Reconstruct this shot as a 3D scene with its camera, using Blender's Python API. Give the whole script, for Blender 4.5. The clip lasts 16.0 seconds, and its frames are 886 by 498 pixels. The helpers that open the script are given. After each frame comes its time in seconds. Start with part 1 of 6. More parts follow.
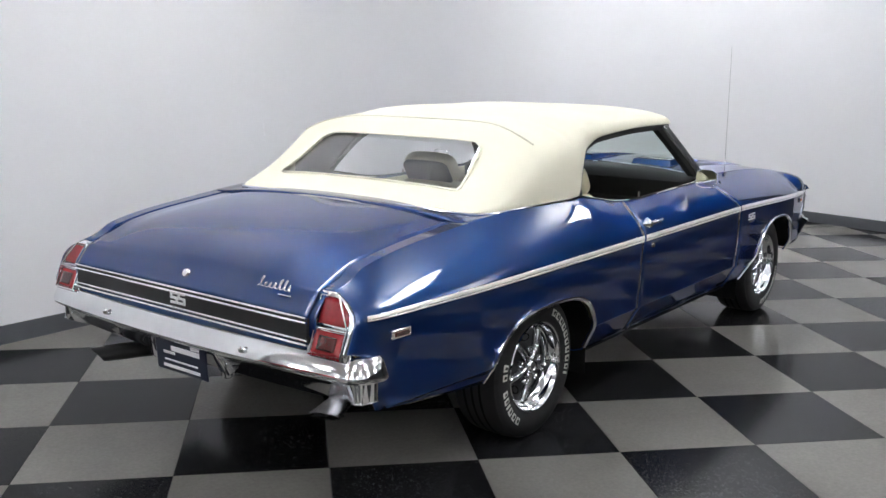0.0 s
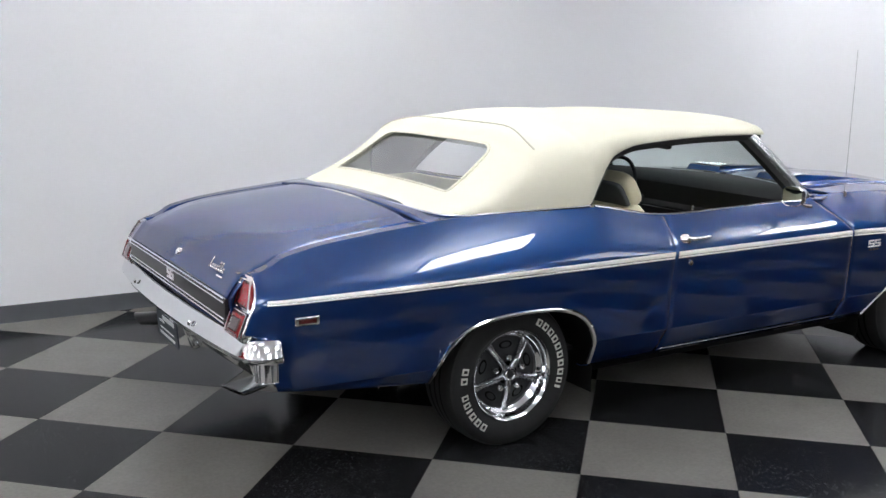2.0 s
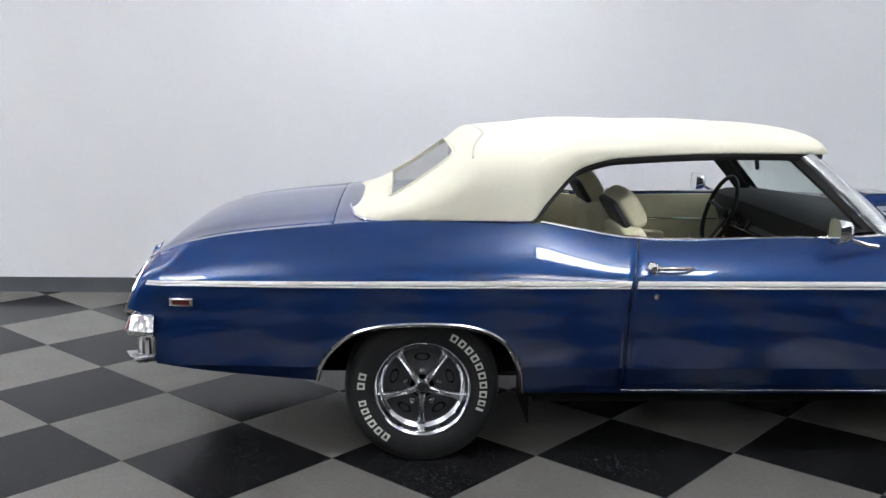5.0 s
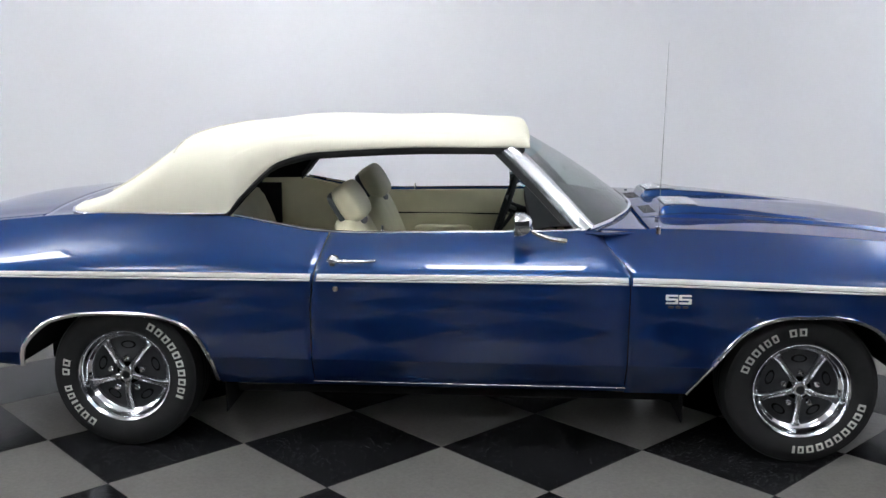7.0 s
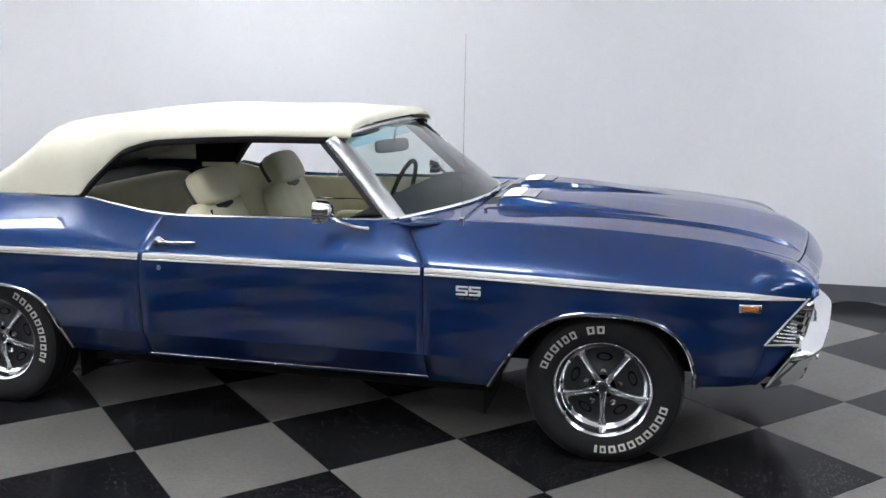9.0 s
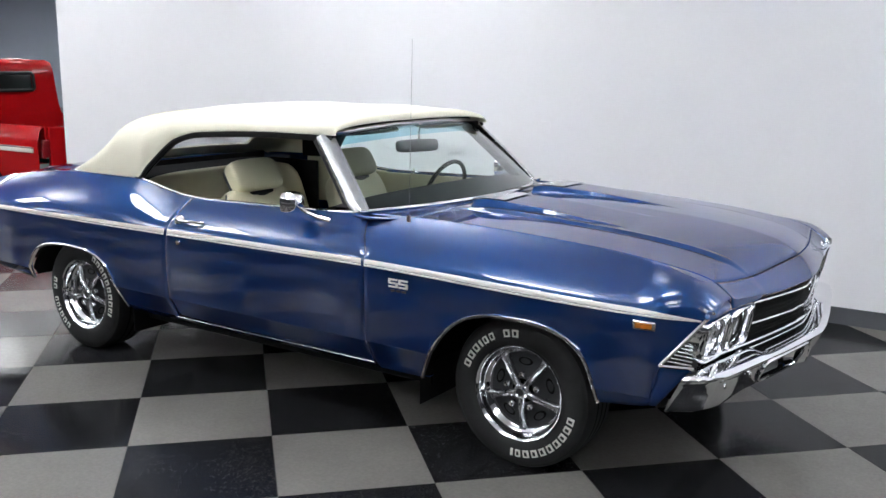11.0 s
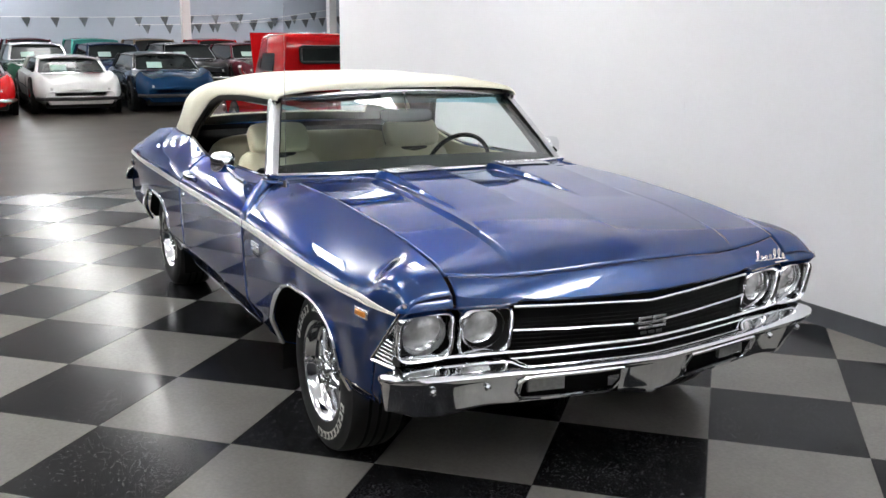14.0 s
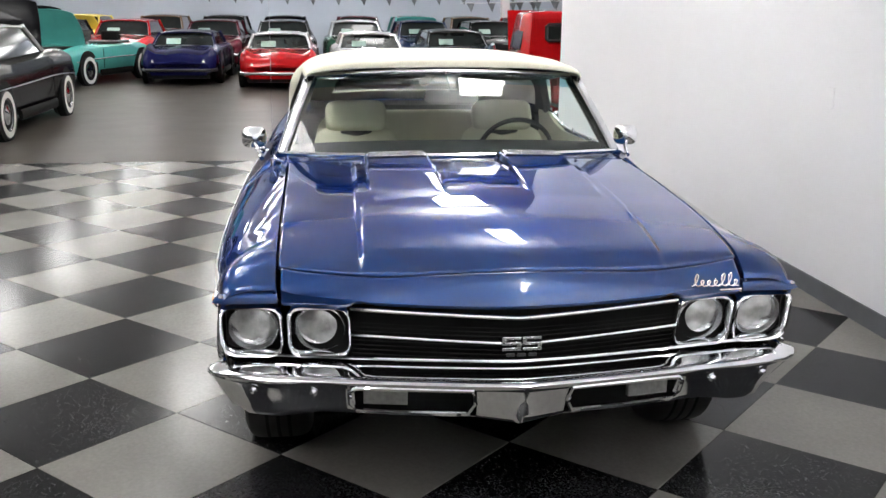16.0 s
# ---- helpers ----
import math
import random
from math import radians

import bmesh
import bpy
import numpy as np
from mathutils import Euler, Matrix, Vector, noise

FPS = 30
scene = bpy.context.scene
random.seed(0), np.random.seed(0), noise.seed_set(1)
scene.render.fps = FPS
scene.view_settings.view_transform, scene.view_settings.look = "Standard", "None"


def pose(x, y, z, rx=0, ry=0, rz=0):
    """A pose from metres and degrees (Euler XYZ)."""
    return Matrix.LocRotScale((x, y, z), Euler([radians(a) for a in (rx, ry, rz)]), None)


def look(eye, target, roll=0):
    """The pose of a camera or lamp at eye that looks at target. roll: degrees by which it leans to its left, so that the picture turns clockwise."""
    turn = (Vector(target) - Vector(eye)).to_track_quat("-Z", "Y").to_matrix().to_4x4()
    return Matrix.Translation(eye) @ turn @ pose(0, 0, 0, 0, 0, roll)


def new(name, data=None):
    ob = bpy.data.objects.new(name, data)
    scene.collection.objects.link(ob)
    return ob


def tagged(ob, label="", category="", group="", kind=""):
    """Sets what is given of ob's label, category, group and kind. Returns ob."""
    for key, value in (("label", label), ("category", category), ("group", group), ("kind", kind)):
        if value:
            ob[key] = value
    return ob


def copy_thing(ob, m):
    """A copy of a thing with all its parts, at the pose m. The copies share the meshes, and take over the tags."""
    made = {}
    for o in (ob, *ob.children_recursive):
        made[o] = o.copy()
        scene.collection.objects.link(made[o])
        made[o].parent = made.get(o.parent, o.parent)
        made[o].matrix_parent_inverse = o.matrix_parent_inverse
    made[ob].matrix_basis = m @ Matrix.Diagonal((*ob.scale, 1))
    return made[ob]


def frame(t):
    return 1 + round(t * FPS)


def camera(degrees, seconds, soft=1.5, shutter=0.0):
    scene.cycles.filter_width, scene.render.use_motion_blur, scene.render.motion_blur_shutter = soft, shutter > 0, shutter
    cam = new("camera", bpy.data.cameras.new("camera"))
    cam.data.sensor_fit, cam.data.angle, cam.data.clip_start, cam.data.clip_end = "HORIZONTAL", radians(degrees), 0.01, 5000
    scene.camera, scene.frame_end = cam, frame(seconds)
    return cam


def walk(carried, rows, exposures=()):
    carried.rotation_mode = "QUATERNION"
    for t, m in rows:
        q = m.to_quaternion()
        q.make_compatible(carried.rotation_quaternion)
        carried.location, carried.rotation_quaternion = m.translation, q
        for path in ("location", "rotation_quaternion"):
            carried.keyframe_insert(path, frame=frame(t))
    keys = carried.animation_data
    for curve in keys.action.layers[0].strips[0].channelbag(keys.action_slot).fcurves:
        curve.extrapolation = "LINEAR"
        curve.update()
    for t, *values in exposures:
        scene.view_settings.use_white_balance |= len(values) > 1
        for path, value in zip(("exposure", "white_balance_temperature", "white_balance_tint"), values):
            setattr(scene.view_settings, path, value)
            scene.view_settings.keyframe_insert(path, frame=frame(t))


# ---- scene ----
cam = camera(50.0, 16.0)
PATH = [
    (0, (-4.872, -2.898, 1.604), (-3.295, -1.729, 1.225), 0.6),
    (0.5, (-4.641, -3.253, 1.602), (-3.133, -1.989, 1.245), 0.5),
    (1, (-4.387, -3.54, 1.597), (-2.977, -2.167, 1.239), 0.6),
    (1.5, (-4.107, -3.786, 1.594), (-2.865, -2.261, 1.233), 0.8),
    (2, (-3.797, -3.965, 1.607), (-2.735, -2.313, 1.231), 1.0),
    (2.5, (-3.443, -4.122, 1.616), (-2.597, -2.353, 1.224), 1.1),
    (3, (-3.09, -4.279, 1.608), (-2.447, -2.424, 1.226), 0.9),
    (3.2, (-2.96, -4.332, 1.621), (-2.388, -2.455, 1.234), 1.0),
    (5.3, (-1.328, -4.651, 1.586), (-1.244, -2.685, 1.23), 0.7),
    (5.5, (-1.134, -4.674, 1.589), (-1.077, -2.707, 1.231), 0.5),
    (6, (-0.77, -4.686, 1.595), (-0.75, -2.719, 1.232), 0.8),
    (6.5, (-0.372, -4.712, 1.593), (-0.41, -2.745, 1.234), 0.6),
    (7, (0.072, -4.708, 1.594), (-0.004, -2.743, 1.233), 0.3),
    (7.5, (0.478, -4.681, 1.593), (0.381, -2.717, 1.227), 0.0),
    (8, (0.842, -4.66, 1.626), (0.671, -2.704, 1.241), 0.1),
    (8.2, (0.992, -4.645, 1.627), (0.77, -2.696, 1.238), 0.1),
    (10.3, (2.625, -4.42, 1.641), (1.757, -2.66, 1.258), 0.5),
    (10.5, (2.775, -4.348, 1.639), (1.839, -2.623, 1.257), 0.6),
    (11, (3.155, -4.152, 1.64), (2.082, -2.508, 1.252), 0.5),
    (11.5, (3.493, -3.907, 1.629), (2.287, -2.358, 1.245), 0.7),
    (12, (3.834, -3.616, 1.622), (2.489, -2.186, 1.238), 0.7),
    (12.5, (4.118, -3.294, 1.612), (2.659, -1.983, 1.221), 0.6),
    (13, (4.385, -2.944, 1.614), (2.827, -1.759, 1.205), 0.6),
    (13.5, (4.593, -2.559, 1.605), (2.96, -1.489, 1.17), 0.5),
    (14, (4.735, -2.167, 1.601), (3.018, -1.24, 1.164), 0.4),
    (14.5, (4.846, -1.757, 1.603), (3.06, -0.971, 1.164), 0.4),
    (15, (4.904, -1.357, 1.605), (3.059, -0.76, 1.115), 0.3),
    (15.5, (4.928, -0.972, 1.594), (3.036, -0.541, 1.113), 0.5),
    (16, (4.939, -0.629, 1.603), (3.015, -0.374, 1.119), 0.4),
]
walk(cam, [(t, look(eye, target, roll)) for t, eye, target, roll in PATH], [(0, 0.0, 6300, 10), (3, 0.05, 6230, 10), (8, 0.14, 6150, 10), (11, 0.26, 6200, 10), (13, 0.28, 6370, 10), (16, 0.34, 6600, 10)])

# ---- world ----
world = bpy.data.worlds.new("world")
scene.world = world
world.use_nodes = True
world.node_tree.nodes["Background"].inputs[0].default_value = (0.62, 0.7, 0.85, 1)
world.node_tree.nodes["Background"].inputs[1].default_value = 0.3

# ---- materials ----
def mat(name, base, rough=0.5, metal=0.0, coat=0.0, spread=0.0, scale=40.0, bump=0.0, bump_scale=200.0, trans=0.0, ior=1.45,
        emit=None, power=0.0, fine=0.0, fine_scale=400.0, rough_spread=0.0, sheen=0.0, per_object=0.0, alpha=1.0, placed=False, spec=0.5, tint=None):
    """A principled material with colour variation at two scales, uneven roughness and fine relief."""
    m = bpy.data.materials.new(name)
    m.use_nodes = True
    nt = m.node_tree
    b = nt.nodes["Principled BSDF"]
    b.inputs["Base Color"].default_value = (*base, 1)
    b.inputs["Roughness"].default_value = rough
    b.inputs["Metallic"].default_value = metal
    b.inputs["Coat Weight"].default_value = coat
    b.inputs["Specular IOR Level"].default_value = spec
    b.inputs["Coat Roughness"].default_value = 0.02
    if tint:
        b.inputs["Specular Tint"].default_value = (*tint, 1)
    b.inputs["Transmission Weight"].default_value = trans
    b.inputs["IOR"].default_value = ior
    b.inputs["Sheen Weight"].default_value = sheen
    b.inputs["Alpha"].default_value = alpha
    if emit:
        b.inputs["Emission Color"].default_value = (*emit, 1)
        b.inputs["Emission Strength"].default_value = power
    co = nt.nodes.new("ShaderNodeTexCoord")
    geo = nt.nodes.new("ShaderNodeNewGeometry") if placed else None

    def noise_node(size, detail=4.0):
        n = nt.nodes.new("ShaderNodeTexNoise")
        n.inputs["Scale"].default_value = size
        n.inputs["Detail"].default_value = detail
        nt.links.new(geo.outputs["Position"] if placed else co.outputs["Object"], n.inputs["Vector"])
        return n

    last = None
    if spread or fine or per_object:
        for amount, size in ((spread, scale), (fine, fine_scale)):
            if not amount:
                continue
            n = noise_node(size)
            r = nt.nodes.new("ShaderNodeMapRange")
            r.inputs["From Min"].default_value, r.inputs["From Max"].default_value = 0.1, 0.9
            r.inputs["To Min"].default_value, r.inputs["To Max"].default_value = 1 - 1.6 * amount, 1 + 1.6 * amount
            nt.links.new(n.outputs["Fac"], r.inputs["Value"])
            last = mult(nt, last, r.outputs[0])
        if per_object:
            o = nt.nodes.new("ShaderNodeObjectInfo")
            r = nt.nodes.new("ShaderNodeMapRange")
            r.inputs["To Min"].default_value, r.inputs["To Max"].default_value = 1 - per_object, 1 + per_object
            nt.links.new(o.outputs["Random"], r.inputs["Value"])
            last = mult(nt, last, r.outputs[0])
        s = nt.nodes.new("ShaderNodeVectorMath")
        s.operation = "SCALE"
        s.inputs[0].default_value = base
        nt.links.new(last, s.inputs["Scale"])
        nt.links.new(s.outputs[0], b.inputs["Base Color"])
    if rough_spread:
        n = noise_node(scale * 0.6 + 1.5, 5)
        r = nt.nodes.new("ShaderNodeMapRange")
        r.inputs["From Min"].default_value, r.inputs["From Max"].default_value = 0.1, 0.9
        r.inputs["To Min"].default_value, r.inputs["To Max"].default_value = max(rough - rough_spread, 0.0), rough + rough_spread
        nt.links.new(n.outputs["Fac"], r.inputs["Value"])
        nt.links.new(r.outputs[0], b.inputs["Roughness"])
    if bump:
        n = noise_node(bump_scale, 3)
        k = nt.nodes.new("ShaderNodeBump")
        k.inputs["Strength"].default_value = bump
        k.inputs["Distance"].default_value = 0.002
        nt.links.new(n.outputs["Fac"], k.inputs["Height"])
        nt.links.new(k.outputs[0], b.inputs["Normal"])
    return m


def mult(nt, a, b):
    if a is None:
        return b
    n = nt.nodes.new("ShaderNodeMath")
    n.operation = "MULTIPLY"
    nt.links.new(a, n.inputs[0])
    nt.links.new(b, n.inputs[1])
    return n.outputs[0]


WALL = mat("wall_paint", (0.86, 0.86, 0.885), 0.55, spread=0.015, scale=1.3, fine=0.01, fine_scale=60, bump=0.08, bump_scale=180)
HALL_WALL = mat("hall_wall_paint", (0.41, 0.455, 0.53), 0.6, spread=0.04, scale=0.8, bump=0.08, bump_scale=120)
DARK_WALL = mat("dark_hall_wall_paint", (0.06, 0.062, 0.07), 0.7, spread=0.1, scale=0.8)
CEIL = mat("ceiling_paint", (0.86, 0.86, 0.86), 0.8, spread=0.03, scale=2)
BASEB = mat("baseboard_vinyl", (0.10, 0.105, 0.115), 0.4, spread=0.1, scale=8)
TILE_L = mat("light_grey_tile", (0.152, 0.146, 0.134), 0.17, coat=0.0, spec=0.09, spread=0.10, scale=2.3, fine=0.10, fine_scale=70, rough_spread=0.015, per_object=0.05, placed=True)
TILE_D = mat("black_speckled_tile", (0.0105, 0.0105, 0.0115), 0.16, coat=0.0, spec=0.09, spread=0.3, scale=2.6, fine=0.55, fine_scale=130, rough_spread=0.015, per_object=0.1, placed=True)


def flecks(m, size, share, bright):
    """Small pale flecks strewn over a tile, thicker in some places than in others."""
    nt = m.node_tree
    b = nt.nodes["Principled BSDF"]
    geo, vor, big, cut, mx = (nt.nodes.new(n) for n in ("ShaderNodeNewGeometry", "ShaderNodeTexVoronoi", "ShaderNodeTexNoise", "ShaderNodeMapRange", "ShaderNodeMix"))
    vor.inputs["Scale"].default_value = size
    big.inputs["Scale"].default_value = 1.7
    for n in (vor, big):
        nt.links.new(geo.outputs["Position"], n.inputs["Vector"])
    spread = nt.nodes.new("ShaderNodeMapRange")
    spread.inputs["From Min"].default_value, spread.inputs["From Max"].default_value = 0.35, 0.7
    spread.inputs["To Min"].default_value, spread.inputs["To Max"].default_value = 0.3 * share, 1.5 * share
    nt.links.new(big.outputs["Fac"], spread.inputs["Value"])
    less = nt.nodes.new("ShaderNodeMath")
    less.operation = "LESS_THAN"
    nt.links.new(vor.outputs["Color"], less.inputs[0])
    nt.links.new(spread.outputs[0], less.inputs[1])
    cut.inputs["From Min"].default_value, cut.inputs["From Max"].default_value = 0.45, 0.25
    nt.links.new(vor.outputs["Distance"], cut.inputs["Value"])
    mx.data_type = "RGBA"
    nt.links.new(mult(nt, less.outputs[0], cut.outputs[0]), mx.inputs[0])
    src = b.inputs["Base Color"].links[0].from_socket
    nt.links.new(src, mx.inputs[6])
    mx.inputs[7].default_value = (*bright, 1)
    nt.links.new(mx.outputs[2], b.inputs["Base Color"])


for m in (TILE_L, TILE_D):
    m.node_tree.nodes["Principled BSDF"].inputs["Coat Roughness"].default_value = 0.08
flecks(TILE_D, 120, 0.28, (0.05, 0.05, 0.053))
GROUT = mat("tile_joint_dirt", (0.03, 0.03, 0.03), 0.8, spread=0.3, scale=10)
CONCRETE = mat("polished_concrete", (0.056, 0.049, 0.042), 0.32, spec=0.05, spread=0.10, scale=0.5, fine=0.05, fine_scale=3, rough_spread=0.025)
PANEL_LIT = mat("lamp_diffuser", (0.9, 0.9, 0.9), 0.6, emit=(0.985, 0.985, 0.985), power=17.5)
# fill glow added on top of the fittings, only to lift the ceiling's brightness
CEIL_FILL = mat("added_ceiling_glow", (0.9, 0.9, 0.9), 0.6, emit=(0.985, 0.985, 0.985), power=20)
WINDOW_LIT = mat("daylight_pane", (0.9, 0.9, 0.9), 0.3, emit=(0.9, 0.96, 1.0), power=3.0)
WHITE_METAL = mat("white_enamel", (0.75, 0.75, 0.74), 0.4, spread=0.03)

PAINT = mat("blue_metallic_paint", (0.0105, 0.075, 0.258), 0.43, metal=1.0, coat=1.0, fine=0.14, fine_scale=900, tint=(0.12, 0.3, 0.7))
PAINT.node_tree.nodes["Principled BSDF"].inputs["Coat IOR"].default_value = 1.68


def pigmented(m, deep, share):
    """Metal flakes lie in a deep pigment: part of the paint scatters in the pigment's own colour under the same lacquer."""
    nt = m.node_tree
    flakes = nt.nodes["Principled BSDF"]
    body = nt.nodes.new("ShaderNodeBsdfPrincipled")
    body.inputs["Base Color"].default_value = (*deep, 1)
    body.inputs["Roughness"].default_value = 0.5
    body.inputs["Specular IOR Level"].default_value = 0.0
    for k in ("Coat Weight", "Coat Roughness", "Coat IOR"):
        body.inputs[k].default_value = flakes.inputs[k].default_value
    mix = nt.nodes.new("ShaderNodeMixShader")
    mix.inputs[0].default_value = share
    nt.links.new(flakes.outputs[0], mix.inputs[1])
    nt.links.new(body.outputs[0], mix.inputs[2])
    nt.links.new(mix.outputs[0], nt.nodes["Material Output"].inputs["Surface"])


pigmented(PAINT, (0.003, 0.007, 0.050), 0.55)
CHROME = mat("chrome", (0.82, 0.83, 0.85), 0.06, metal=1.0, spread=0.03, scale=30, rough_spread=0.03)
BADGE = mat("polished_badge_metal", (0.86, 0.86, 0.86), 0.35, metal=0.45, spread=0.04)
BRIGHT = mat("brushed_steel", (0.62, 0.63, 0.65), 0.25, metal=1.0, spread=0.05, scale=60)
DISH = mat("grey_wheel_enamel", (0.045, 0.046, 0.05), 0.35, metal=0.4, coat=0.3, spread=0.15, scale=30)
BLACK = mat("satin_black", (0.012, 0.012, 0.013), 0.38, spread=0.2, scale=30)
MATT = mat("underbody_black", (0.006, 0.006, 0.006), 0.85, spread=0.3, scale=15, spec=0.15)
GRILLE = mat("grille_black", (0.003, 0.003, 0.003), 0.8, spread=0.3, scale=15, spec=0.2)
RUBBER = mat("tyre_rubber", (0.009, 0.009, 0.0095), 0.7, spread=0.25, scale=25, bump=0.15, bump_scale=300)
SEAL = mat("black_rubber_seal", (0.01, 0.01, 0.01), 0.55, spread=0.2)
LETTER = mat("raised_white_rubber", (0.62, 0.61, 0.56), 0.6, spread=0.1, scale=60)
STRIPE = mat("white_stripe_tape", (0.88, 0.875, 0.84), 0.35, coat=0.6, spread=0.02)
FABRIC = mat("cream_convertible_vinyl", (0.80, 0.77, 0.63), 0.62, spread=0.035, scale=5, fine=0.04, fine_scale=700, bump=0.25, bump_scale=900)
STITCH = mat("cream_seam_piping", (0.60, 0.57, 0.46), 0.6, spread=0.05)
VINYL = mat("ivory_seat_vinyl", (0.66, 0.62, 0.44), 0.45, spread=0.06, scale=9, bump=0.15, bump_scale=500)
# dark grey stands for the shade on the headrests' backs
SHADED_BACK = mat("shaded_headrest_back", (0.045, 0.05, 0.055), 0.5, spread=0.08, scale=20)
DARKVIN = mat("black_dash_vinyl", (0.010, 0.010, 0.011), 0.8, spread=0.2, scale=20, bump=0.2, bump_scale=400)
CARPET = mat("black_carpet", (0.012, 0.012, 0.013), 0.95, spread=0.4, scale=120, bump=0.5, bump_scale=500)
RED_LENS = mat("red_lamp_lens", (0.23, 0.009, 0.013), 0.15, coat=0.6, spread=0.15, scale=60, bump=0.3, bump_scale=250)
DARK_RED = mat("dark_red_lens", (0.06, 0.008, 0.008), 0.2, coat=0.6, spread=0.15, scale=60)
AMBER = mat("amber_lens", (0.55, 0.17, 0.02), 0.2, coat=0.6, spread=0.1, scale=80)
LAMP_GLASS = mat("fluted_lamp_glass", (0.66, 0.67, 0.66), 0.10, metal=0.7, coat=1.0, spread=0.4, scale=22, bump=0.5, bump_scale=120)
CLEAR_LENS = mat("clear_parking_lens", (0.22, 0.22, 0.21), 0.25, metal=0.3, coat=0.6, spread=0.2, scale=60, bump=0.4, bump_scale=250)
PLATE = mat("navy_dealer_plate", (0.009, 0.013, 0.028), 0.4, coat=0.2, spread=0.1)
MIRROR = mat("mirror_glass", (0.85, 0.86, 0.87), 0.02, metal=1.0)
WHITE_BAR = mat("white_print", (0.7, 0.7, 0.7), 0.5, spread=0.05)


def glass(name, tint, least, most=1.0):
    """Thin window glass: clear with a tint, and more gloss the flatter one looks on it."""
    m = bpy.data.materials.new(name)
    m.use_nodes = True
    nt = m.node_tree
    nt.nodes.remove(nt.nodes["Principled BSDF"])
    tr, gl, mix, fa, pw, mr = (nt.nodes.new(n) for n in ("ShaderNodeBsdfTransparent", "ShaderNodeBsdfGlossy", "ShaderNodeMixShader", "ShaderNodeLayerWeight", "ShaderNodeMath", "ShaderNodeMapRange"))
    tr.inputs[0].default_value = (*tint, 1)
    gl.inputs["Roughness"].default_value = 0.015
    fa.inputs["Blend"].default_value = 0.5
    pw.operation = "POWER"
    pw.inputs[1].default_value = 3.3
    mr.inputs["To Min"].default_value, mr.inputs["To Max"].default_value = least, most
    nt.links.new(fa.outputs["Facing"], pw.inputs[0])
    nt.links.new(pw.outputs[0], mr.inputs["Value"])
    nt.links.new(mr.outputs[0], mix.inputs[0])
    nt.links.new(tr.outputs[0], mix.inputs[1])
    nt.links.new(gl.outputs[0], mix.inputs[2])
    nt.links.new(mix.outputs[0], nt.nodes["Material Output"].inputs[0])
    return m


GLASS = glass("green_tinted_glass", (0.76, 0.85, 0.82), 0.02)
SHADE_BAND = glass("blue_shade_band_glass", (0.30, 0.60, 0.68), 0.06)
CLEAR = glass("clear_vinyl_window", (0.80, 0.82, 0.82), 0.17)


# ---- mesh helpers ----
def curve(xs, ys):
    """A smooth curve through points that does not overshoot."""
    xs, ys = np.array(xs, float), np.array(ys, float)
    h, d = np.diff(xs), np.diff(ys) / np.diff(xs)
    m = np.r_[d[0], [0 if a * b <= 0 else 2 * a * b / (a + b) for a, b in zip(d, d[1:])], d[-1]]

    def f(x):
        x = min(max(x, xs[0]), xs[-1])
        i = min(max(int(np.searchsorted(xs, x)) - 1, 0), len(h) - 1)
        t = (x - xs[i]) / h[i]
        return ((1 + 2 * t) * (1 - t) ** 2 * ys[i] + t * (1 - t) ** 2 * h[i] * m[i] + t * t * (3 - 2 * t) * ys[i + 1] + t * t * (t - 1) * h[i] * m[i + 1])

    return f


def smooth01(t):
    t = min(max(t, 0.0), 1.0)
    return t * t * (3 - 2 * t)


def mesh(name, verts, faces, material, parent=None, label="", sharp=40, thick=0.0, bevel=0.0, offset=-1.0, out=None):
    """One mesh object. out: the way its faces look, on the whole; thickness grows against it."""
    if out:
        total = Vector((0, 0, 0))
        for f in faces:
            a, b, c = (Vector(verts[f[k]]) for k in (0, 1, 2))
            total += (b - a).cross(c - a)
        if total.dot(Vector(out)) < 0:
            faces = [tuple(f)[::-1] for f in faces]
    me = bpy.data.meshes.new(name)
    me.from_pydata([tuple(v) for v in verts], [], [tuple(f) for f in faces])
    me.materials.append(material)
    me.validate()
    for p in me.polygons:
        p.use_smooth = True
    me.set_sharp_from_angle(angle=radians(sharp))
    ob = new(name, me)
    ob.parent = parent
    if thick:
        s = ob.modifiers.new("thickness", "SOLIDIFY")
        s.thickness, s.offset = thick, offset
        e = ob.modifiers.new("flat normals", "WEIGHTED_NORMAL")
        e.keep_sharp = True
    if bevel:
        b = ob.modifiers.new("bevel", "BEVEL")
        b.width, b.segments, b.limit_method = bevel, 2, "ANGLE"
    if label:
        ob["label"] = label
    return ob


def part(name, bm, material, parent, label="", sharp=40, bevel=0.0):
    verts = [v.co.copy() for v in bm.verts]
    bm.verts.index_update()
    faces = [[v.index for v in f.verts] for f in bm.faces]
    bm.free()
    return mesh(name, verts, faces, material, parent, label, sharp, bevel=bevel)


def grid(rows, closed=False, skip=None):
    """Vertices and faces of a sheet through rows of points."""
    n, m = len(rows), len(rows[0])
    verts = [p for row in rows for p in row]
    faces = []
    for i in range(n - 1):
        for j in range(m if closed else m - 1):
            if skip and skip(i, j):
                continue
            k = (j + 1) % m
            faces.append((i * m + j, i * m + k, (i + 1) * m + k, (i + 1) * m + j))
    return verts, faces


def box(bm, cx, cy, cz, sx, sy, sz, turn=None):
    r = bmesh.ops.create_cube(bm, size=1.0)
    m = Matrix.Translation((cx, cy, cz)) @ (turn or Matrix.Identity(4)) @ Matrix.Diagonal((sx, sy, sz, 1))
    bmesh.ops.transform(bm, matrix=m, verts=r["verts"])
    return bm


